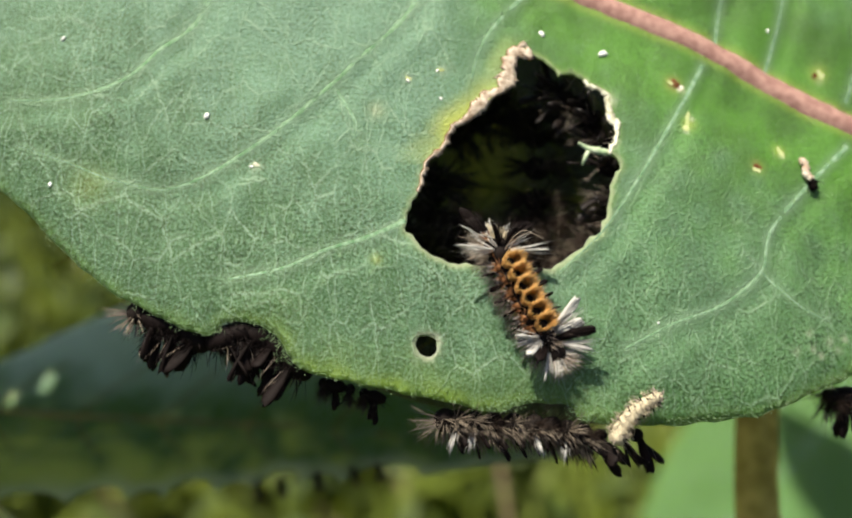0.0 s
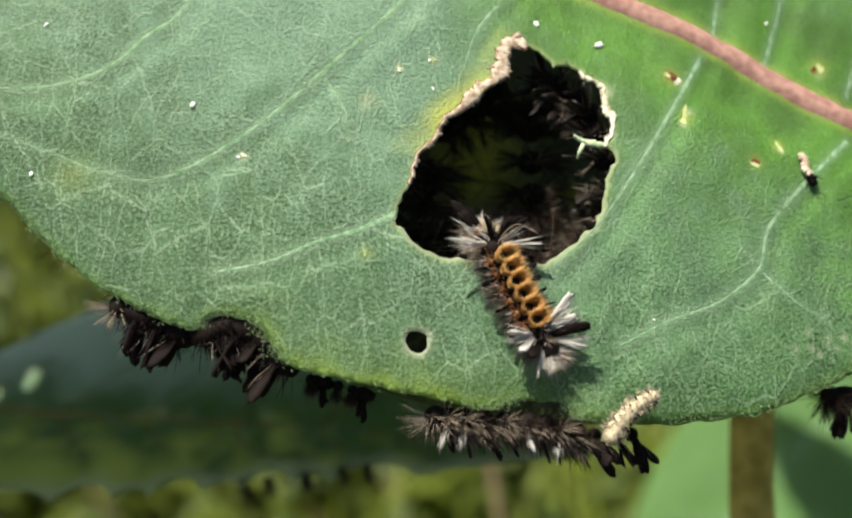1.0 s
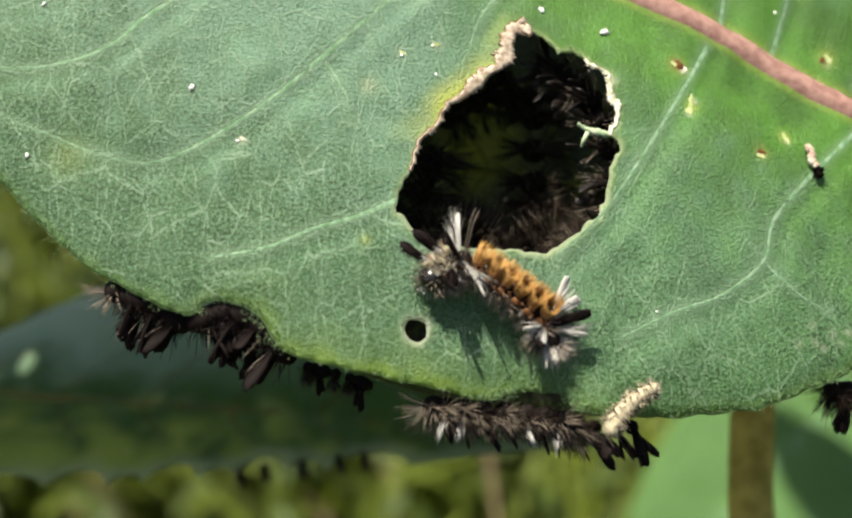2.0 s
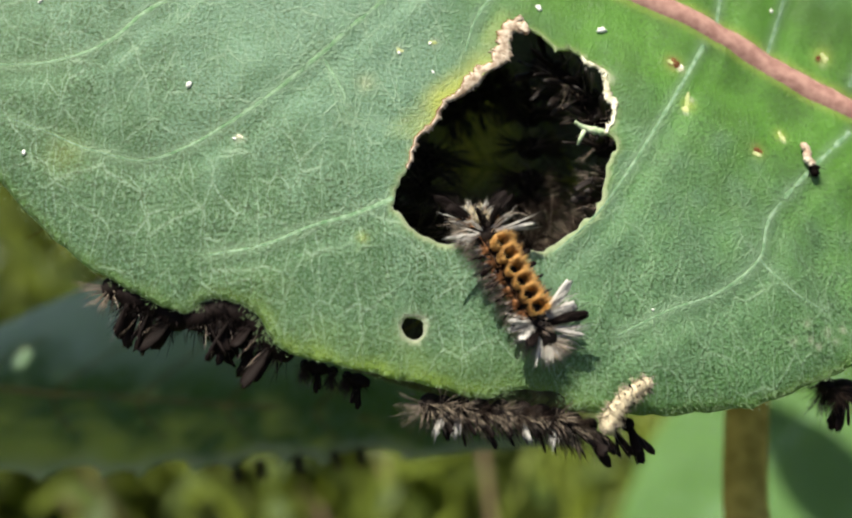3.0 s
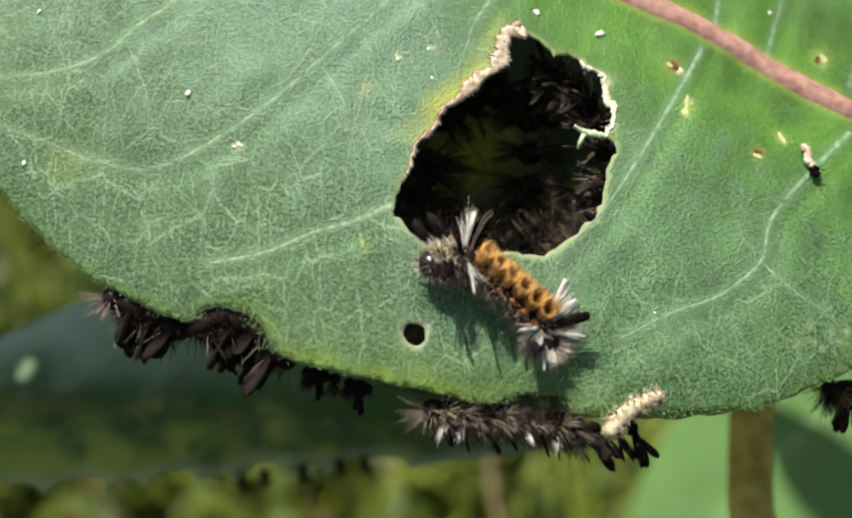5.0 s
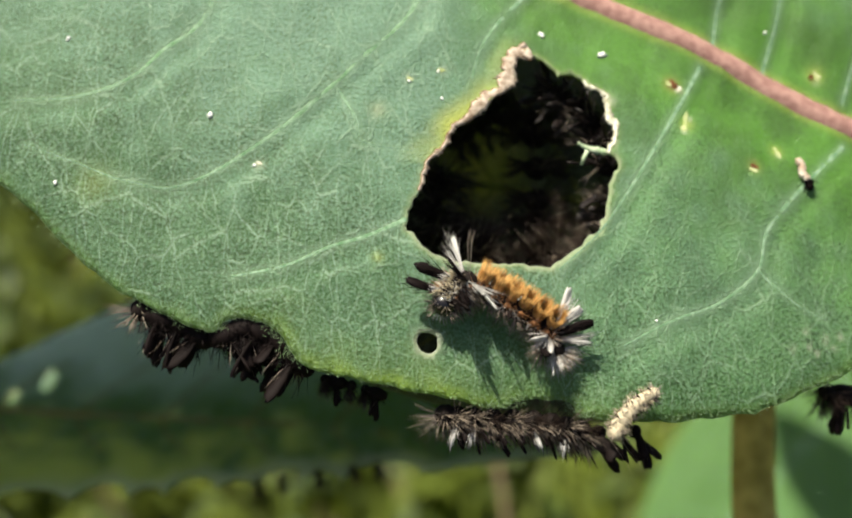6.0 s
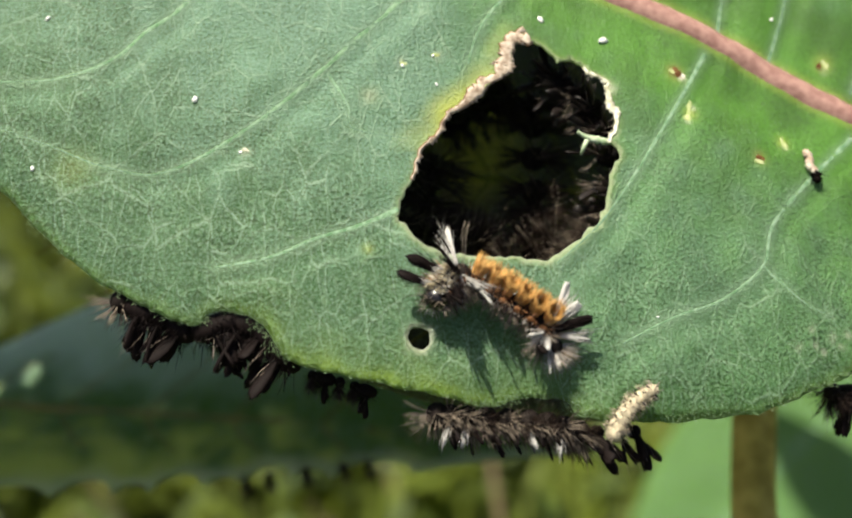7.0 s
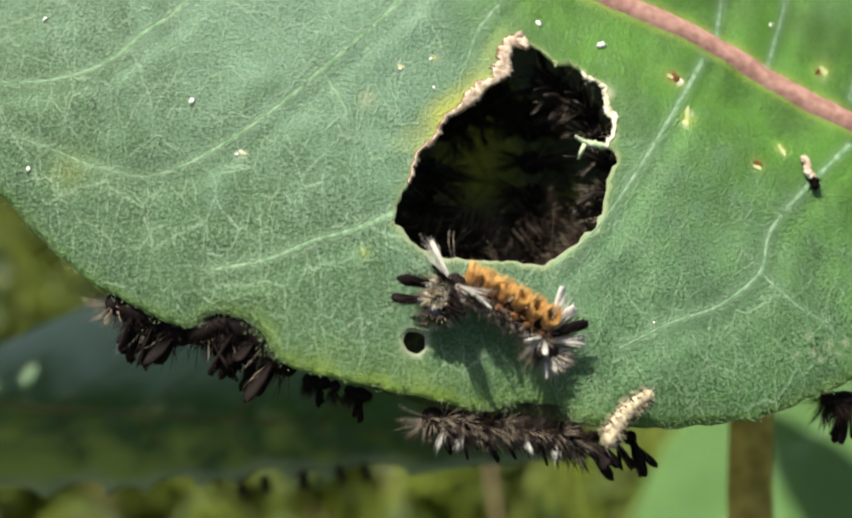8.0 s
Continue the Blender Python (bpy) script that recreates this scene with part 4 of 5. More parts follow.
# ---- caterpillars ----
def segment(thing, kind, at, size, rng, name="segment"):
    """One body ring with its tufts: x forward, y to its left, z out of its back; millimetres times size."""
    fat = {"sooty": 0.98, "fanned": 0.6, "umber": 0.78}.get(kind, 1.0)
    s = Shape().ball(rng, (0, 0, 0), ((2.1 if kind == "sooty" else 1.2) * size * fat, 1.4 * size * fat, 1.3 * size * fat))
    ring = part(name, s, {"sooty": SOOT, "fanned": SOOT, "head": HEAD_SKIN}.get(kind, SKIN), thing, "", at)

    def tuft(label, material, groups, title="", foot=0.2, vary=0.3, curl=0.10):
        t = Shape()
        for base, way, length, spread, count, r in groups:
            t.tuft(rng, Vector(base) * size, way, length * size, spread, count, r * size, foot * size, (0, 0, 0), vary, curl)
        part(label, t, material, ring, title)

    def brush(label, material, base, way, length, width, title):
        """A flat pencil of matted hair that frays at its end."""
        t = Shape().paddle(rng, Vector(base) * size, way, 0.9 * length * size, 1.2 * width * size)
        t.tuft(rng, (Vector(base) + Vector(way).normalized() * 0.35) * size, way, length * size, 0.09, 26, 0.05 * size, 0.3 * width * size, (0, 0, 0), 0.35)
        part(label, t, material, ring, title)

    sides = (-1, 1)
    if kind == "saddle":
        # two bowed rows of upright hair close into a hollow ring
        for side in sides:
            bow = [-1.5 + 0.3 * k for k in range(11)]
            loop = [(0.54 * math.sin(q), side * (0.10 + 0.66 * math.cos(q))) for q in bow]
            tuft("dorsal_tuft", ORANGE, [((x, y, 0.8), (0.26 * x, 0.34 * y, 1), 2.6, 0.014, 10, 0.055) for x, y in loop], "dense orange tuft", 0.05, 0.24, 0.03)
            t = Shape().ball(rng, Vector((0, side * 1.12, 0.42)) * size, (0.42 * size, 0.4 * size, 0.42 * size), 6, 8, 0.12)
            part("wart", t, RUST, ring, "rusty wart")
            tuft("wart_tuft", RUST, [((x, side * 1.05, 0.6), (0.05, side, 0.9), 1.6, 0.22, 14, 0.05) for x in (-0.3, 0.3)])
            tuft("pale_tuft", WHITE, [((0.35, side * 1.3, 0.1), (0.1, side, 0.35), 1.25, 0.2, 9, 0.06)], "short cream side tuft", 0.12)
            part("black_lash", Shape().paddle(rng, Vector((-0.35, side * 1.15, 0.25)) * size, (-0.1, side, 0.28), 2.4 * size, 0.32 * size), SOOT, ring, "short black hair pencil")
            tuft("side_hair", GREY, [((0, side * 1.25, 0.0), (-0.1, side, 0.1), 2.7, 0.34, 26, 0.026), ((0.2, side * 1.1, -0.4), (-0.15, side, -0.3), 2.6, 0.34, 24, 0.026)])
            tuft("dark_hair", UMBER, [((-0.2, side * 1.2, 0.1), (-0.1, side, 0.0), 2.0, 0.3, 16, 0.04)])
    elif kind == "rear":
        for side in sides:
            brush("white_lash", WHITE, (0.15, side * 0.9, 0.7), (0.22, side, 0.6), 4.3, 0.55, "broad white hair pencil")
            brush("white_lash", WHITE, (-0.25, side * 0.9, 0.6), (-0.22, side, 0.55), 3.7, 0.48, "broad white hair pencil")
            tuft("side_hair", GREY, [((0, side * 1.2, 0.1), (-0.4, side, 0.1), 2.6, 0.3, 30, 0.035)])
        tuft("dorsal_tuft", GREY, [((0, 0, 1), (-0.3, 0, 1), 1.5, 0.4, 26, 0.045)])
    elif kind == "rump":
        for side in sides:
            brush("black_lash", SOOT, (0.2, side * 0.7, 0.8), (-0.35, side, 0.6), 4.4, 0.55, "broad black hair pencil")
            brush("white_lash", WHITE, (-0.4, side * 0.8, 0.6), (-0.80, side * 0.85, 0.45), 4.5, 0.36, "white hair pencil")
            tuft("side_hair", GREY, [((0, side * 1.2, 0.1), (-0.5, side, 0.1), 3.1, 0.3, 38, 0.035)])
        tuft("dorsal_tuft", GREY, [((0, 0, 1), (-0.4, 0, 1), 1.6, 0.4, 26, 0.045)])
    elif kind == "tail":
        tuft("tail_tuft", GREY, [((-0.6, y, 0.2), (-1, 1.3 * y, 0.25), 3.6, 0.34, 34, 0.036) for y in (-0.5, 0.0, 0.5)])
        for side in sides:
            tuft("white_lash", WHITE, [((-0.6, side * 0.6, 0.4), (-1, side * 0.9, 0.35), 3.5, 0.13, 16, 0.06)], "pale tail pencil")
        tuft("tail_tip", WHITE, [((-0.7, 0.1, 0.3), (-1, 0.15, 0.2), 3.4, 0.16, 14, 0.05)], "pale hairs at the tail's end")
    elif kind == "front":
        for side in sides:
            brush("white_lash", WHITE, (0.1, side * 0.8, 0.8), (-0.15, side, 0.28), 5.2, 0.24, "long white hair pencil")
            tuft("white_plume", WHITE, [((0.3, side * 0.7, 0.9), (0.25, side, 0.6), 3.2, 0.10, 7, 0.05)], "loose white hairs", 0.15, 0.4)
            brush("black_lash", SOOT, (0.5, side * 0.4, 0.9), (0.55, side * 0.35, 1), 3.4, 0.30, "black hair pencil")
            tuft("side_hair", BROWN, [((0, side * 1.1, 0.0), (0.1, side, -0.1), 2.2, 0.35, 34, 0.032), ((0, side * 1.0, -0.5), (0.0, side, -0.6), 2.2, 0.3, 30, 0.032)])
        t = Shape()
        for y in (-0.5, -0.1):
            pts = spline([Vector((-0.2, y, 1.0)), Vector((-0.3, y * 1.5, 3.6)), Vector((-0.7, y * 2 - 0.6, 5.4 + y)), Vector((-1.7, y * 2 - 1.8, 5.6 + y))], 6)
            t.tube([p * 0.001 * size for p in pts], [0.000045 * size * (1 - 0.6 * i / len(pts)) for i in range(len(pts))], 4)
        part("long_hair", t, GREY, ring, "two long curved hairs")
    elif kind == "collar":
        for side in sides:
            tuft("cream_wart", CREAM, [((x, side * y, 1.0), (0.2 + x, side * 0.5, 1), 0.7, 0.35, 11, 0.07) for x in (-0.2, 0.35) for y in (0.3, 0.75)], "short cream wart hair", 0.16)
            tuft("pale_tuft", WHITE, [((0.2, side * 0.6, 1.1), (0.5, side * 0.6, 0.8), 1.2, 0.35, 14, 0.045)], "short cream tuft")
            brush("black_lash", SOOT, (0.2, side * 0.75, 0.7), (0.40, side * 0.9, 0.60), 3.9, 0.46, "broad black hair pencil")
            tuft("pale_lash", WHITE, [((0.2, side * 0.95, 0.4), (0.3, side, 0.3), 2.6, 0.10, 8, 0.05)], "thin pale hair pencil", 0.14, 0.4)
            tuft("rusty_tuft", RUST, [((0.0, side * 0.9, 0.6), (0.2, side, 0.6), 1.1, 0.3, 16, 0.06)], "rusty collar tuft")
            tuft("side_hair", BROWN, [((0, side * 1.1, 0.1), (0.2, side, 0.0), 2.0, 0.3, 20, 0.032)])
            tuft("pale_side_hair", GREY, [((0.1, side * 1.0, -0.4), (0.1, side, -0.6), 2.3, 0.26, 46, 0.036), ((0.0, side * 1.1, 0.1), (0.1, side, -0.2), 1.5, 0.3, 20, 0.04)])
    elif kind == "plumed":
        tuft("tail_tuft", GREY, [((-0.5, y, 0.3), (-1, 0.6 * y - 0.1, 0.35), 3.8, 0.28, 22, 0.026) for y in (-0.5, 0.5)], "spray of fine pale hairs")
        tuft("side_hair", BROWN, [((0, y, 0.5), (0.1, y, 1), 2.8, 0.3, 24, 0.045) for y in (-0.8, 0.8)])
    elif kind in ("brown", "lashed"):
        tuft("dorsal_tuft", BROWN, [((x, y, 0.7), (0.7 + rng.uniform(-0.4, 0.5), y + rng.uniform(-0.3, 0.3), 1), rng.uniform(2.4, 3.8), 0.10, 12, 0.05) for x in (-0.5, 0.4) for y in (-0.7, 0.0, 0.7)], "bristly brown hair", 0.14, 0.4)
        tuft("dark_tuft", UMBER, [((x, y, 0.7), (0.6 + rng.uniform(-0.4, 0.5), y, 1), rng.uniform(2.4, 3.4), 0.18, 12, 0.045) for x in (-0.2, 0.6) for y in (-0.5, 0.5)], "dark brown hair", 0.2, 0.4)
        for side in sides:
            tuft("side_hair", UMBER if rng.random() < 0.5 else BROWN, [((0, side * 1.1, 0.3), (0.5, side, 0.4), 2.8, 0.34, 34, 0.045)])
            part("black_lash", Shape().paddle(rng, Vector((rng.uniform(-0.4, 0.4), side * 0.5, 0.5)) * size, (0.5, side * 0.3, 1), rng.uniform(2.6, 3.4) * size, 0.34 * size), SOOT, ring, "flat dark hair pencil")
        if kind == "lashed":
            tuft("white_lash", WHITE, [((0, 0.3, 0.9), (rng.uniform(-0.3, 0.2), 0.35, 1), rng.uniform(3.4, 4.3), 0.035, 14, 0.065)], "white hair pencil", 0.12, 0.35, 0.04)
    elif kind in ("sooty", "fanned"):
        rows = (-0.9, -0.3, 0.3, 0.9) if kind == "sooty" else (-0.6, 0.0, 0.6)
        for y in rows:
            way = (rng.uniform(-0.15, 0.4) if kind == "sooty" else rng.uniform(-0.4, 1.5), 0.45 * y, 1)
            long = rng.uniform(3.2, 4.6) * size
            part("black_lash", Shape().paddle(rng, Vector((rng.uniform(-0.5, 0.5), 0.8 * y, 0.5)) * size, way, long, rng.uniform(0.55, 0.8) * size), SOOT, ring, "broad black hair pencil")
        if kind == "sooty":
            tuft("fuzz", SOOT, [((0, 0.2, 0.5), (0, 0.1, 1), 2.8, 0.25, 40, 0.035), ((0, 0, 0.5), (0, 0, 1), 1.6, 0.7, 70, 0.07)], "loose black hairs", 0.6)
        tuft("pale_hair", GREY, [((rng.uniform(-0.6, 0.6), y, 0.8), (rng.uniform(-0.4, 0.4), 0.5 * y + 0.1, 1), 5.0, 0.10, 2, 0.02) for y in (-0.5, 0.6)], "long pale hairs")
    elif kind == "glossy":
        for y in (-0.9, -0.3, 0.3, 0.9):
            part("black_lash", Shape().paddle(rng, Vector((rng.uniform(-0.5, 0.5), y, 0.5)) * size, (rng.uniform(-0.35, 0.35), 0.6 * y, 1), rng.uniform(3.2, 4.8) * size, rng.uniform(0.38, 0.55) * size), GLOSSY, ring, "broad black hair pencil")
        tuft("fuzz", SOOT, [((0, 0.3, 0.6), (0, 0.2, 1), 3.0, 0.3, 40, 0.04), ((0, 0, 0.2), (0, 0, 1), 1.9, 0.6, 40, 0.05)], "loose dark hairs", 0.5)
        tuft("pale_hair", GREY, [((rng.uniform(-0.6, 0.6), y, 0.7), (rng.uniform(-0.6, 0.6), y + 0.2, 0.9), 4.0, 0.05, 7, 0.022) for y in (-0.8, -0.2, 0.5)], "pale streaks of hair")
    elif kind == "umber":
        tuft("dorsal_tuft", UMBER, [((0, y, 1), (0.3, y, 1), 3.2, 0.30, 44, 0.04) for y in (-0.5, 0.5)])
        tuft("pale_hair", BROWN, [((0, 0, 0.9), (0.1, y, 1), 4.2, 0.14, 9, 0.022) for y in (-0.5, 0.5)], "thin paler hairs")
        for side in sides:
            tuft("side_hair", UMBER, [((0, side * 1.1, 0.3), (0.2, side, 0.3), 3.2, 0.30, 44, 0.04)])
    elif kind == "head":
        for y in (-0.28, 0.28):
            t = Shape().ball(rng, Vector((0.95, y, -0.1)) * size, (0.22 * size, 0.10 * size, 0.5 * size), 6, 8, 0.06)
            part("face_mark", t, CREAM, ring, "cream stripe on the face")
            tuft("moustache", WHITE, [((1.0, y, -0.3), (0.8, 1.4 * y, -0.7), 1.2, 0.25, 8, 0.045)], "short cream face hairs")
        tuft("brow_tuft", BROWN, [((0.4, y, 0.7), (0.5, 0.8 * y, 0.8), 1.0, 0.3, 16, 0.06) for y in (-0.5, 0.5)], "brown brow tuft")
        tuft("cheek_hair", GREY, [((0.3, y, -0.1), (0.5, 1.6 * y, -0.3), 2.0, 0.35, 30, 0.032) for y in (-0.7, 0.7)])
    return ring


def still_caterpillar(name, label, points, up, kinds, size, seed, group="", home=None):
    """A caterpillar at rest along control points in the blade's frame (millimetres), its back towards up."""
    rng = random.Random(seed)
    arch = home is None
    home = BLADE if arch else home
    line = spline([Vector((u, v, w + (float(dome(np.array([u]))[0]) if arch else 0))) for u, v, w in points], 12)
    thing = tagged(new(name), label, "caterpillar", group)
    start = line[0] * 0.001
    thing.matrix_basis = home @ Matrix.Translation(start)
    n = len(kinds)
    for i, kind in enumerate(kinds):
        t = i / max(1, n - 1)
        p, q = at_line(line, max(0, t - 0.04)), at_line(line, min(1, t + 0.04))
        segment(thing, kind, ring_pose(at_line(line, t) * 0.001 - start, q - p, up), size, rng)
    return thing


PLAN = ["tail", "rump", "rear"] + ["saddle"] * 6 + ["front", "collar", "collar", "head"]
TAIL = (13.6, -11.2)
TAIL_HEIGHT = float(blade_height(np.array([TAIL]))[0])


def crawl_line(b):
    """Ring poses of the feeding caterpillar: b = 0 with its head down in the hole, b = 1 with its front swung out over the leaf and its back rolled."""
    p = Vector((TAIL[0], TAIL[1], TAIL_HEIGHT + 1.6))
    out = []
    for i in range(len(PLAN)):
        k = min(max(i - 2, 0) / 6, 1)
        straight, swung = 120 - 8 * k, (120, 126, 140)[i] if i < 3 else 150 + 6 * k
        dip, rise = 2 * k, 2 + 5 * k
        step = 1.15 if i < 3 else (1.55 + 0.25 * b if i < 8 else 1.3)
        roll = radians((6 + 10 * k) + b * (10 + 30 * k))
        if i > 8:
            j = i - 9
            straight, swung = (98, 96, 96, 96)[j], (208, 230, 245, 256)[j]
            dip, rise = (-20, -48, -66, -75)[j], (4, -2, -8, -12)[j]
            step, roll = 1.15 + 0.1 * b, radians(14 + 12 * b)
        yaw, pitch = radians(straight + (swung - straight) * b), radians(dip + (rise - dip) * min(1, 1.7 * b))
        d = Vector((math.cos(yaw) * math.cos(pitch), math.sin(yaw) * math.cos(pitch), math.sin(pitch)))
        side = Vector((-math.sin(yaw), math.cos(yaw), 0))
        up = d.cross(side)
        out.append(ring_pose(p * 0.001, d, up * math.cos(roll) - side * math.sin(roll)))
        p = p + d * step
        if i in (1, 2):
            p.x += 0.8 * b
    return out


feeding = tagged(new("tussock_caterpillar"), "tussock caterpillar with orange back and white tufts on leaf", "caterpillar")
feeding.matrix_basis = BLADE
CRAWL_RNG = random.Random(40)
RINGS = [segment(feeding, kind, m, 0.85 if i == 0 else (1.12 if i > 9 else 1.0), CRAWL_RNG, "head" if kind == "head" else "segment") for i, (kind, m) in enumerate(zip(PLAN, crawl_line(0.0)))]

DOWN_EDGE = (0.2, -0.95, -0.15)
UNDER = "caterpillars under the leaf"
still_caterpillar("tussock_caterpillar", "brown bristly caterpillar hanging under the leaf margin", [(1.8, -17.4, -3.2), (6.6, -18.0, -3.0), (12.6, -18.5, -2.4), (17.4, -19.6, -2.6), (24.0, -19.4, -4.6)], (0.12, -0.9, 0.25),
                  ["plumed", "lashed", "lashed", "brown", "brown", "lashed", "brown", "lashed", "brown", "fanned", "fanned", "fanned"], 1.02, 51, UNDER)
still_caterpillar("tussock_caterpillar", "black tufted caterpillar clinging under the leaf margin", [(-31.6, -4.2, -3), (-29.4, -5.3, -3), (-27.3, -6.0, -3.4), (-25.4, -7.2, -3.6)], DOWN_EDGE, ["plumed", "sooty", "sooty", "sooty"], 1.12, 52, UNDER)
still_caterpillar("tussock_caterpillar", "black tufted caterpillar in a bite of the margin", [(-21.9, -7.6, -2.6), (-19.6, -7.0, -2.6), (-17.0, -8.1, -2.8), (-14.4, -10.6, -3.6)], DOWN_EDGE, ["sooty"] * 5, 1.15, 53, UNDER)
still_caterpillar("tussock_caterpillar", "dark caterpillar half hidden under the leaf margin", [(-11.2, -12.6, -5), (-8.3, -13.4, -5), (-5.5, -14.4, -5)], DOWN_EDGE, ["umber", "sooty", "umber", "umber", "sooty"], 0.62, 54, UNDER)
still_caterpillar("tussock_caterpillar", "black caterpillar curled behind the eaten hole", [(17.2, 24.2, -6.5), (20.9, 21.1, -5.0), (23.1, 16.6, -4.4), (24.6, 9.8, -5), (25.0, 3.8, -6)], (-0.6, -0.1, 0.55), ["glossy"] * 9, 1.15, 55, UNDER)
still_caterpillar("tussock_caterpillar", "dark bristly caterpillar low behind the eaten hole", [(26.9, 9.2, -11), (23.3, 3.4, -11), (18.3, -2.1, -11)], (-0.85, 0.15, 0.3), ["umber"] * 6, 1.25, 56, UNDER)
still_caterpillar("tussock_caterpillar", "dark caterpillar under the far margin", [(49.1, -14.9, -5), (52.7, -15.4, -5), (56.5, -14.2, -5)], (-0.1, -0.85, -0.3), ["umber", "sooty", "sooty", "sooty"], 1.05, 57, UNDER)
# the crowd in deep shade behind the hole, on the leaf underneath
# the last three are added to darken the hole around the olive patch
for n, (a, b, kind) in enumerate((((-2.4, 14.2), (0.4, -0.1), "umber"), ((17.9, 24.2), (17.4, 9.7), "umber"), ((18.9, 5.0), (8.9, -1.5), "umber"), ((4.5, 15.5), (2.6, 6.0), "umber"), ((14.5, 25.5), (6.5, 21.5), "umber"), ((2.5, 4.6), (10.0, 4.2), "umber"))):
    still_caterpillar("tussock_caterpillar", "dark hairy caterpillar filling the shade behind the hole", [(*a, -15), (*b, -16)], (0.05, 0.1, 0.9), [kind] * 5, 1.6, 90 + n, UNDER)
still_caterpillar("tussock_caterpillar", "blurred dark caterpillar under the bitten lower leaf", [(86, -14.5, 2), (106, -10, 2)], (0, -0.8, -0.2), ["umber"] * 5, 0.75, 59, "caterpillars under the lower leaf", LOW)


def cream_caterpillar():
    """The small pale larva on the margin, reared up from its tail."""
    rng = random.Random(60)
    thing = tagged(new("small_caterpillar"), "small cream spiny caterpillar on the leaf margin", "caterpillar")
    n = 9
    for i in range(n):
        t = i / (n - 1)
        r = 1.02 - 0.26 * t
        at = pose(0.001 * 0.72 * i, 0.001 * 0.5 * math.sin(3.1 * t), 0, 0, 0, 12 * math.cos(3.1 * t))
        ring = part("segment", Shape().ball(rng, (0, 0, 0), (0.95, r, r), 9, 14, 0.13), CREAM, thing, "", at)
        s = Shape()
        for k in range(9):
            q = 2 * math.pi * k / 9 + 0.2 * i
            way = Vector((rng.gauss(0, 0.2), math.cos(q), math.sin(q)))
            s.tuft(rng, way * r * 0.9, way, 0.9, 0.25, 5, 0.035, 0.1)
        part("bristle_ring", s, CREAM if i % 2 else GREY, ring)
        s = Shape()
        for k in range(4):
            q = 1.57 * k + 0.7 + 0.3 * (i % 2)
            way = Vector((0, math.cos(q), math.sin(q)))
            s.tuft(rng, way * r * 0.92, way, 0.55, 0.3, 6, 0.055, 0.1)
        part("dark_wart", s, BLACK, ring, "tiny black bristle warts")
        if i in (n - 1, 0):
            s = Shape().tuft(rng, (0.3, 0, 0.3), (1, 0, 0.4) if i else (-1, 0, 0.3), 1.2, 0.6, 14, 0.06)
            part("dark_bristles", s, GREY, ring)
    return thing


cream = cream_caterpillar()


# ---- small things on the leaf ----
def speck(centre, size, seed, material=CHALK, label="tiny white debris speck on the leaf"):
    rng = random.Random(seed)
    s = Shape().ball(rng, (0, 0, 0), (0.8 * size, size * 0.6, size * 0.35), 6, 8, 0.42)
    ob = new("speck", s.mesh("speck"))
    ob.data.materials.append(material)
    size *= 0.6
    p = on_blade(centre[0], centre[1], size * 0.3)
    ob.matrix_basis = BLADE @ Matrix.Translation(p) @ pose(0, 0, 0, 0, 0, rng.uniform(0, 180))
    tagged(ob, label, "debris", "specks on the leaf")


for i, (c, r) in enumerate((((-41.2, 28.8), 0.4), ((-24.3, 18.1), 0.5), ((23.0, 26.3), 0.7), ((15.5, 28.7), 0.5), ((2.7, 19.7), 0.25), ((2.4, 23.2), 0.25), ((-41.7, 10.5), 0.35), ((-19.2, 11.8), 0.3), ((26.2, -7.5), 0.2), ((45.6, 30.9), 0.3), ((-1.1, 22.0), 0.25))):
    speck(c, r, 80 + i)


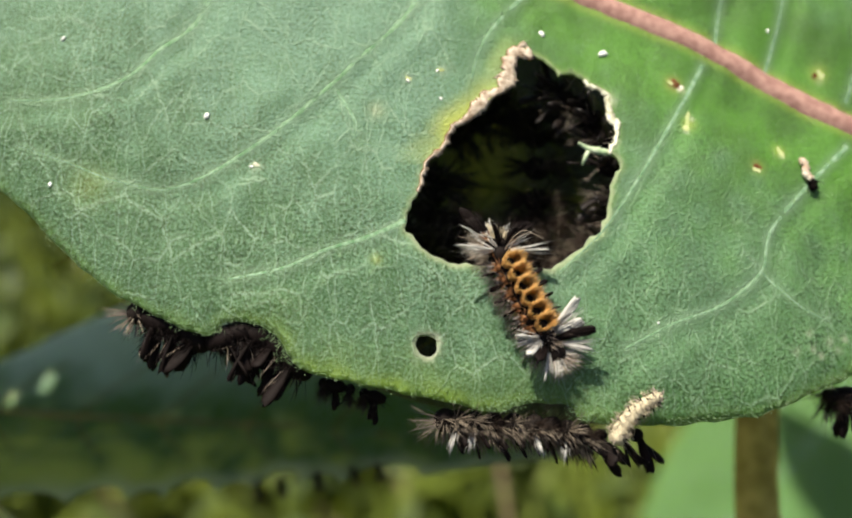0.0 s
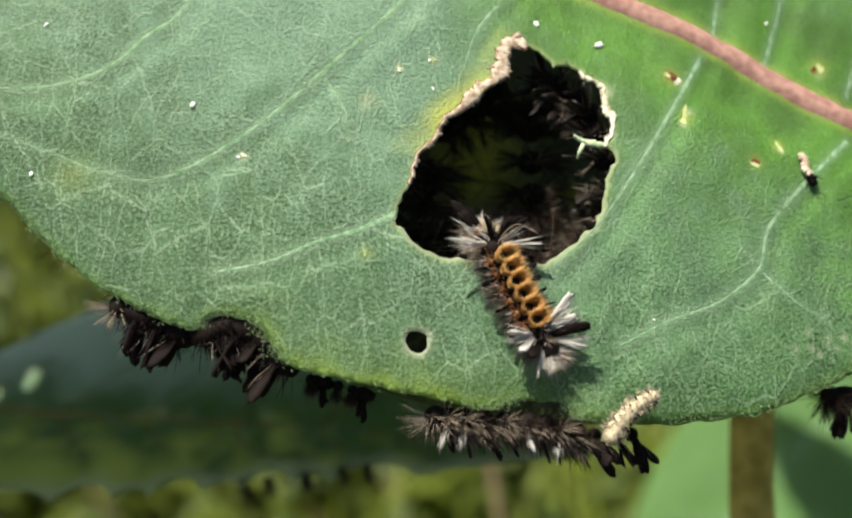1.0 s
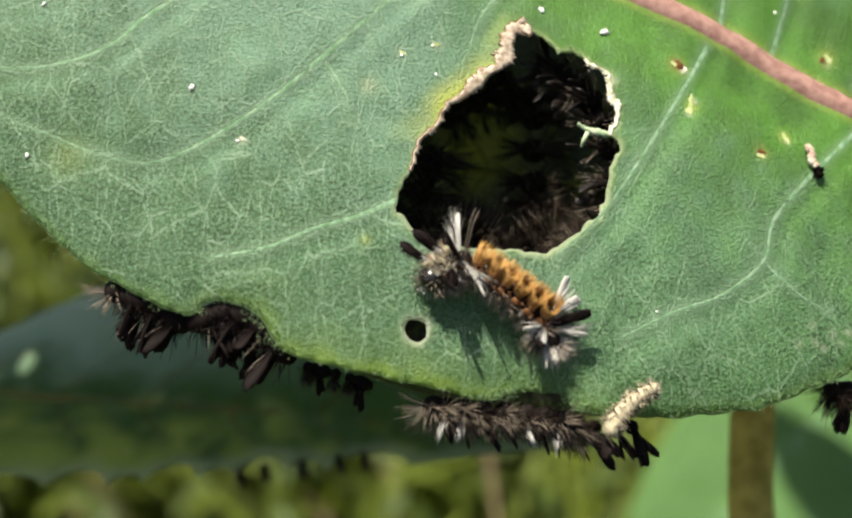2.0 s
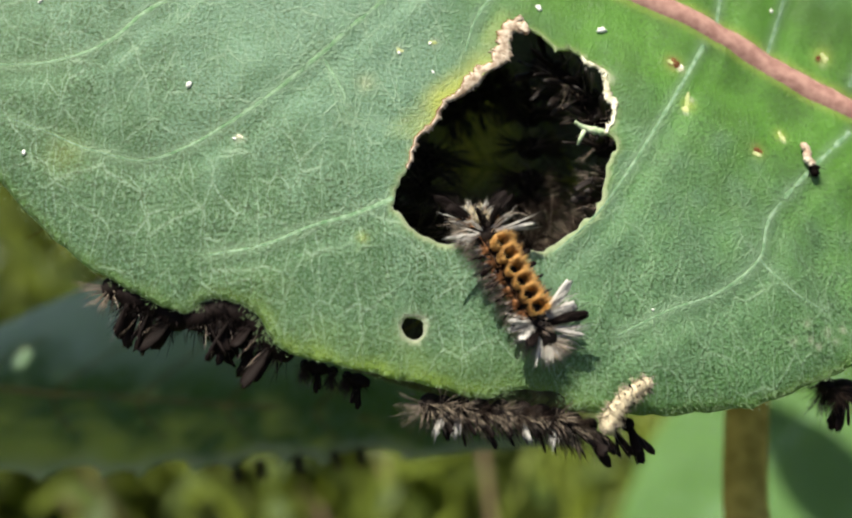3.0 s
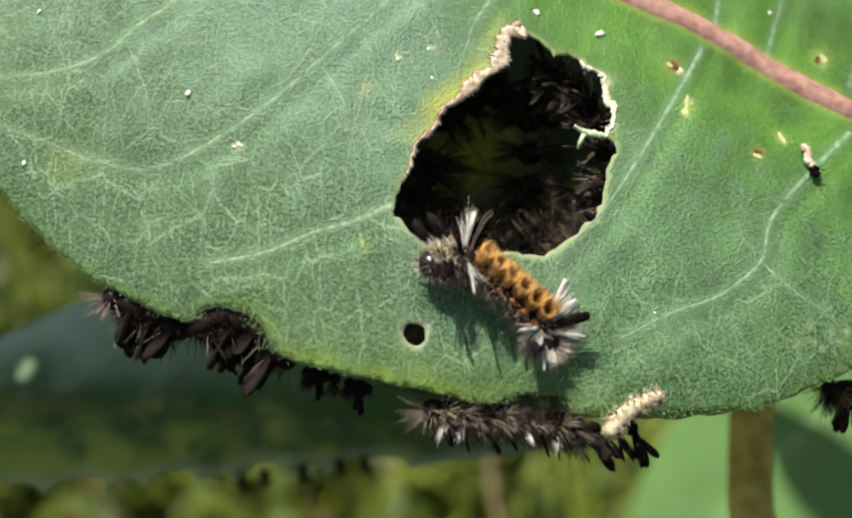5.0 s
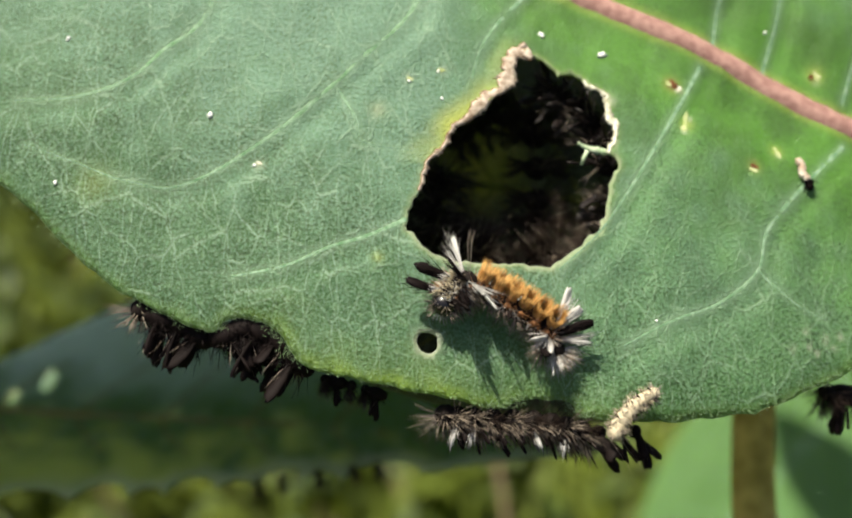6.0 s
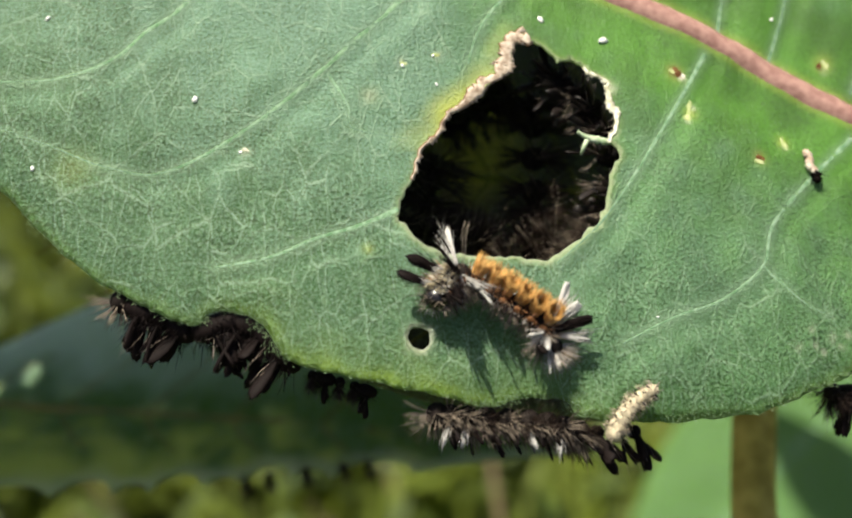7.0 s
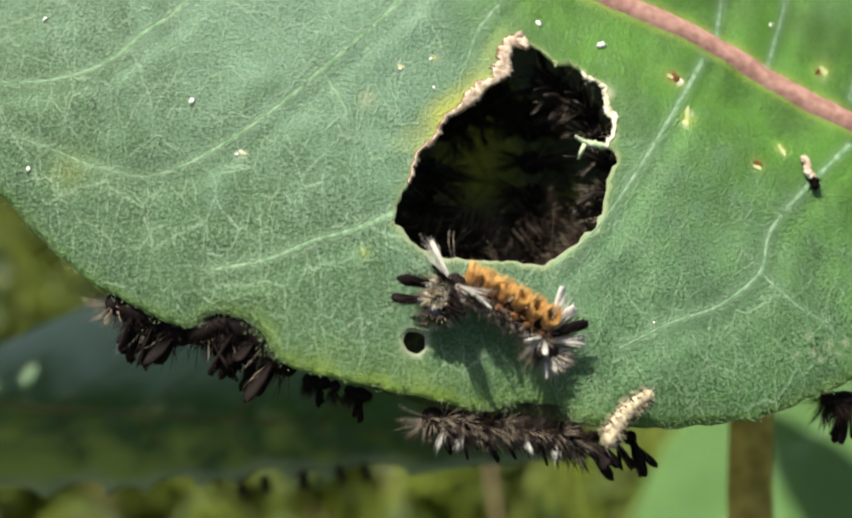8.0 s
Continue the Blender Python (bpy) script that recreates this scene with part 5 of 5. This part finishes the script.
def frass():
    rng = random.Random(70)
    thing = tagged(new("frass_pellet"), "pale shed scrap with a black end on the leaf", "debris")
    c = (47.4, 11.3)
    thing.matrix_basis = BLADE @ Matrix.Translation(on_blade(c[0], c[1], 0.6)) @ pose(0, 0, 0, 0, 0, -72)
    s = Shape()
    for i in range(14):
        s.ball(rng, (-1.5 + 0.18 * i, 0.18 * math.sin(0.5 * i) + rng.uniform(-0.06, 0.06), 0), (0.45, (0.42, 0.5, 0.55, 0.46)[i % 4], 0.4), 7, 9, 0.14)
    part("pale_end", s, SHED, thing)
    s = Shape()
    for i in range(4):
        s.ball(rng, (1.1 + 0.3 * i, rng.uniform(-0.15, 0.25), 0), (0.45, rng.uniform(0.3, 0.5), 0.4), 7, 9, 0.3)
    s.tuft(rng, (1.6, 0, 0), (1, 0.2, 0.2), 1.1, 0.4, 10, 0.06)
    part("dark_end", s, BLACK, thing, "black end")


frass()


# ---- movement ----
# how far the feeding caterpillar's front is swung out, every tenth of a second
SWING = [0, 0, .95, 1.0, .02, .05, .06, .68, .65, .05, 0, .1, .85, .9, .5, 0, 0, .08, .1, .8, .85, .1, .05, .1, .7, .75, .15, .4, 1.1, 1.1, .12, .15, .1, .1, .25, .38, .35, .32, .12, .2, .75,
         .05, 0, .05, .1, .75, .85, .1, 0, .05, .7, .8, .1, .05, .85, .72, .35, 0, .05, .95, .95, 0, .05, .05, .7, .7, .05, 0, .05, .9, .95, .5, .1, .15, .2, .2, .1, .1, .1, 1.2, 1.05]
# the small caterpillar's lean, in degrees from the blade's u
REAR_UP = [(0.0, 42), (1.7, 41), (2.8, 46), (3.4, 46), (3.6, 40), (3.8, 24), (4.2, 30), (5.3, 36), (5.6, 42), (6.5, 44), (7.2, 47), (8.0, 47)]


def motions():
    # a quick swing takes a few rows, so that no row turns far
    rows = [(0.0, crawl_line(SWING[0]))]
    for k in range(1, len(SWING)):
        a, b = SWING[k - 1], SWING[k]
        parts = 4 if abs(b - a) > 0.3 else 1
        rows += [(0.1 * (k - 1 + j / parts), crawl_line(a + (b - a) * j / parts)) for j in range(1, parts + 1)]
    for i, ring in enumerate(RINGS):
        walk(ring, [(t, line[i]) for t, line in rows])
    c = (19.9, -20.2)
    walk(cream, [(t, BLADE @ pose(0.001 * c[0], 0.001 * c[1], 0.0008, 0, -12, a)) for t, a in REAR_UP])


motions()
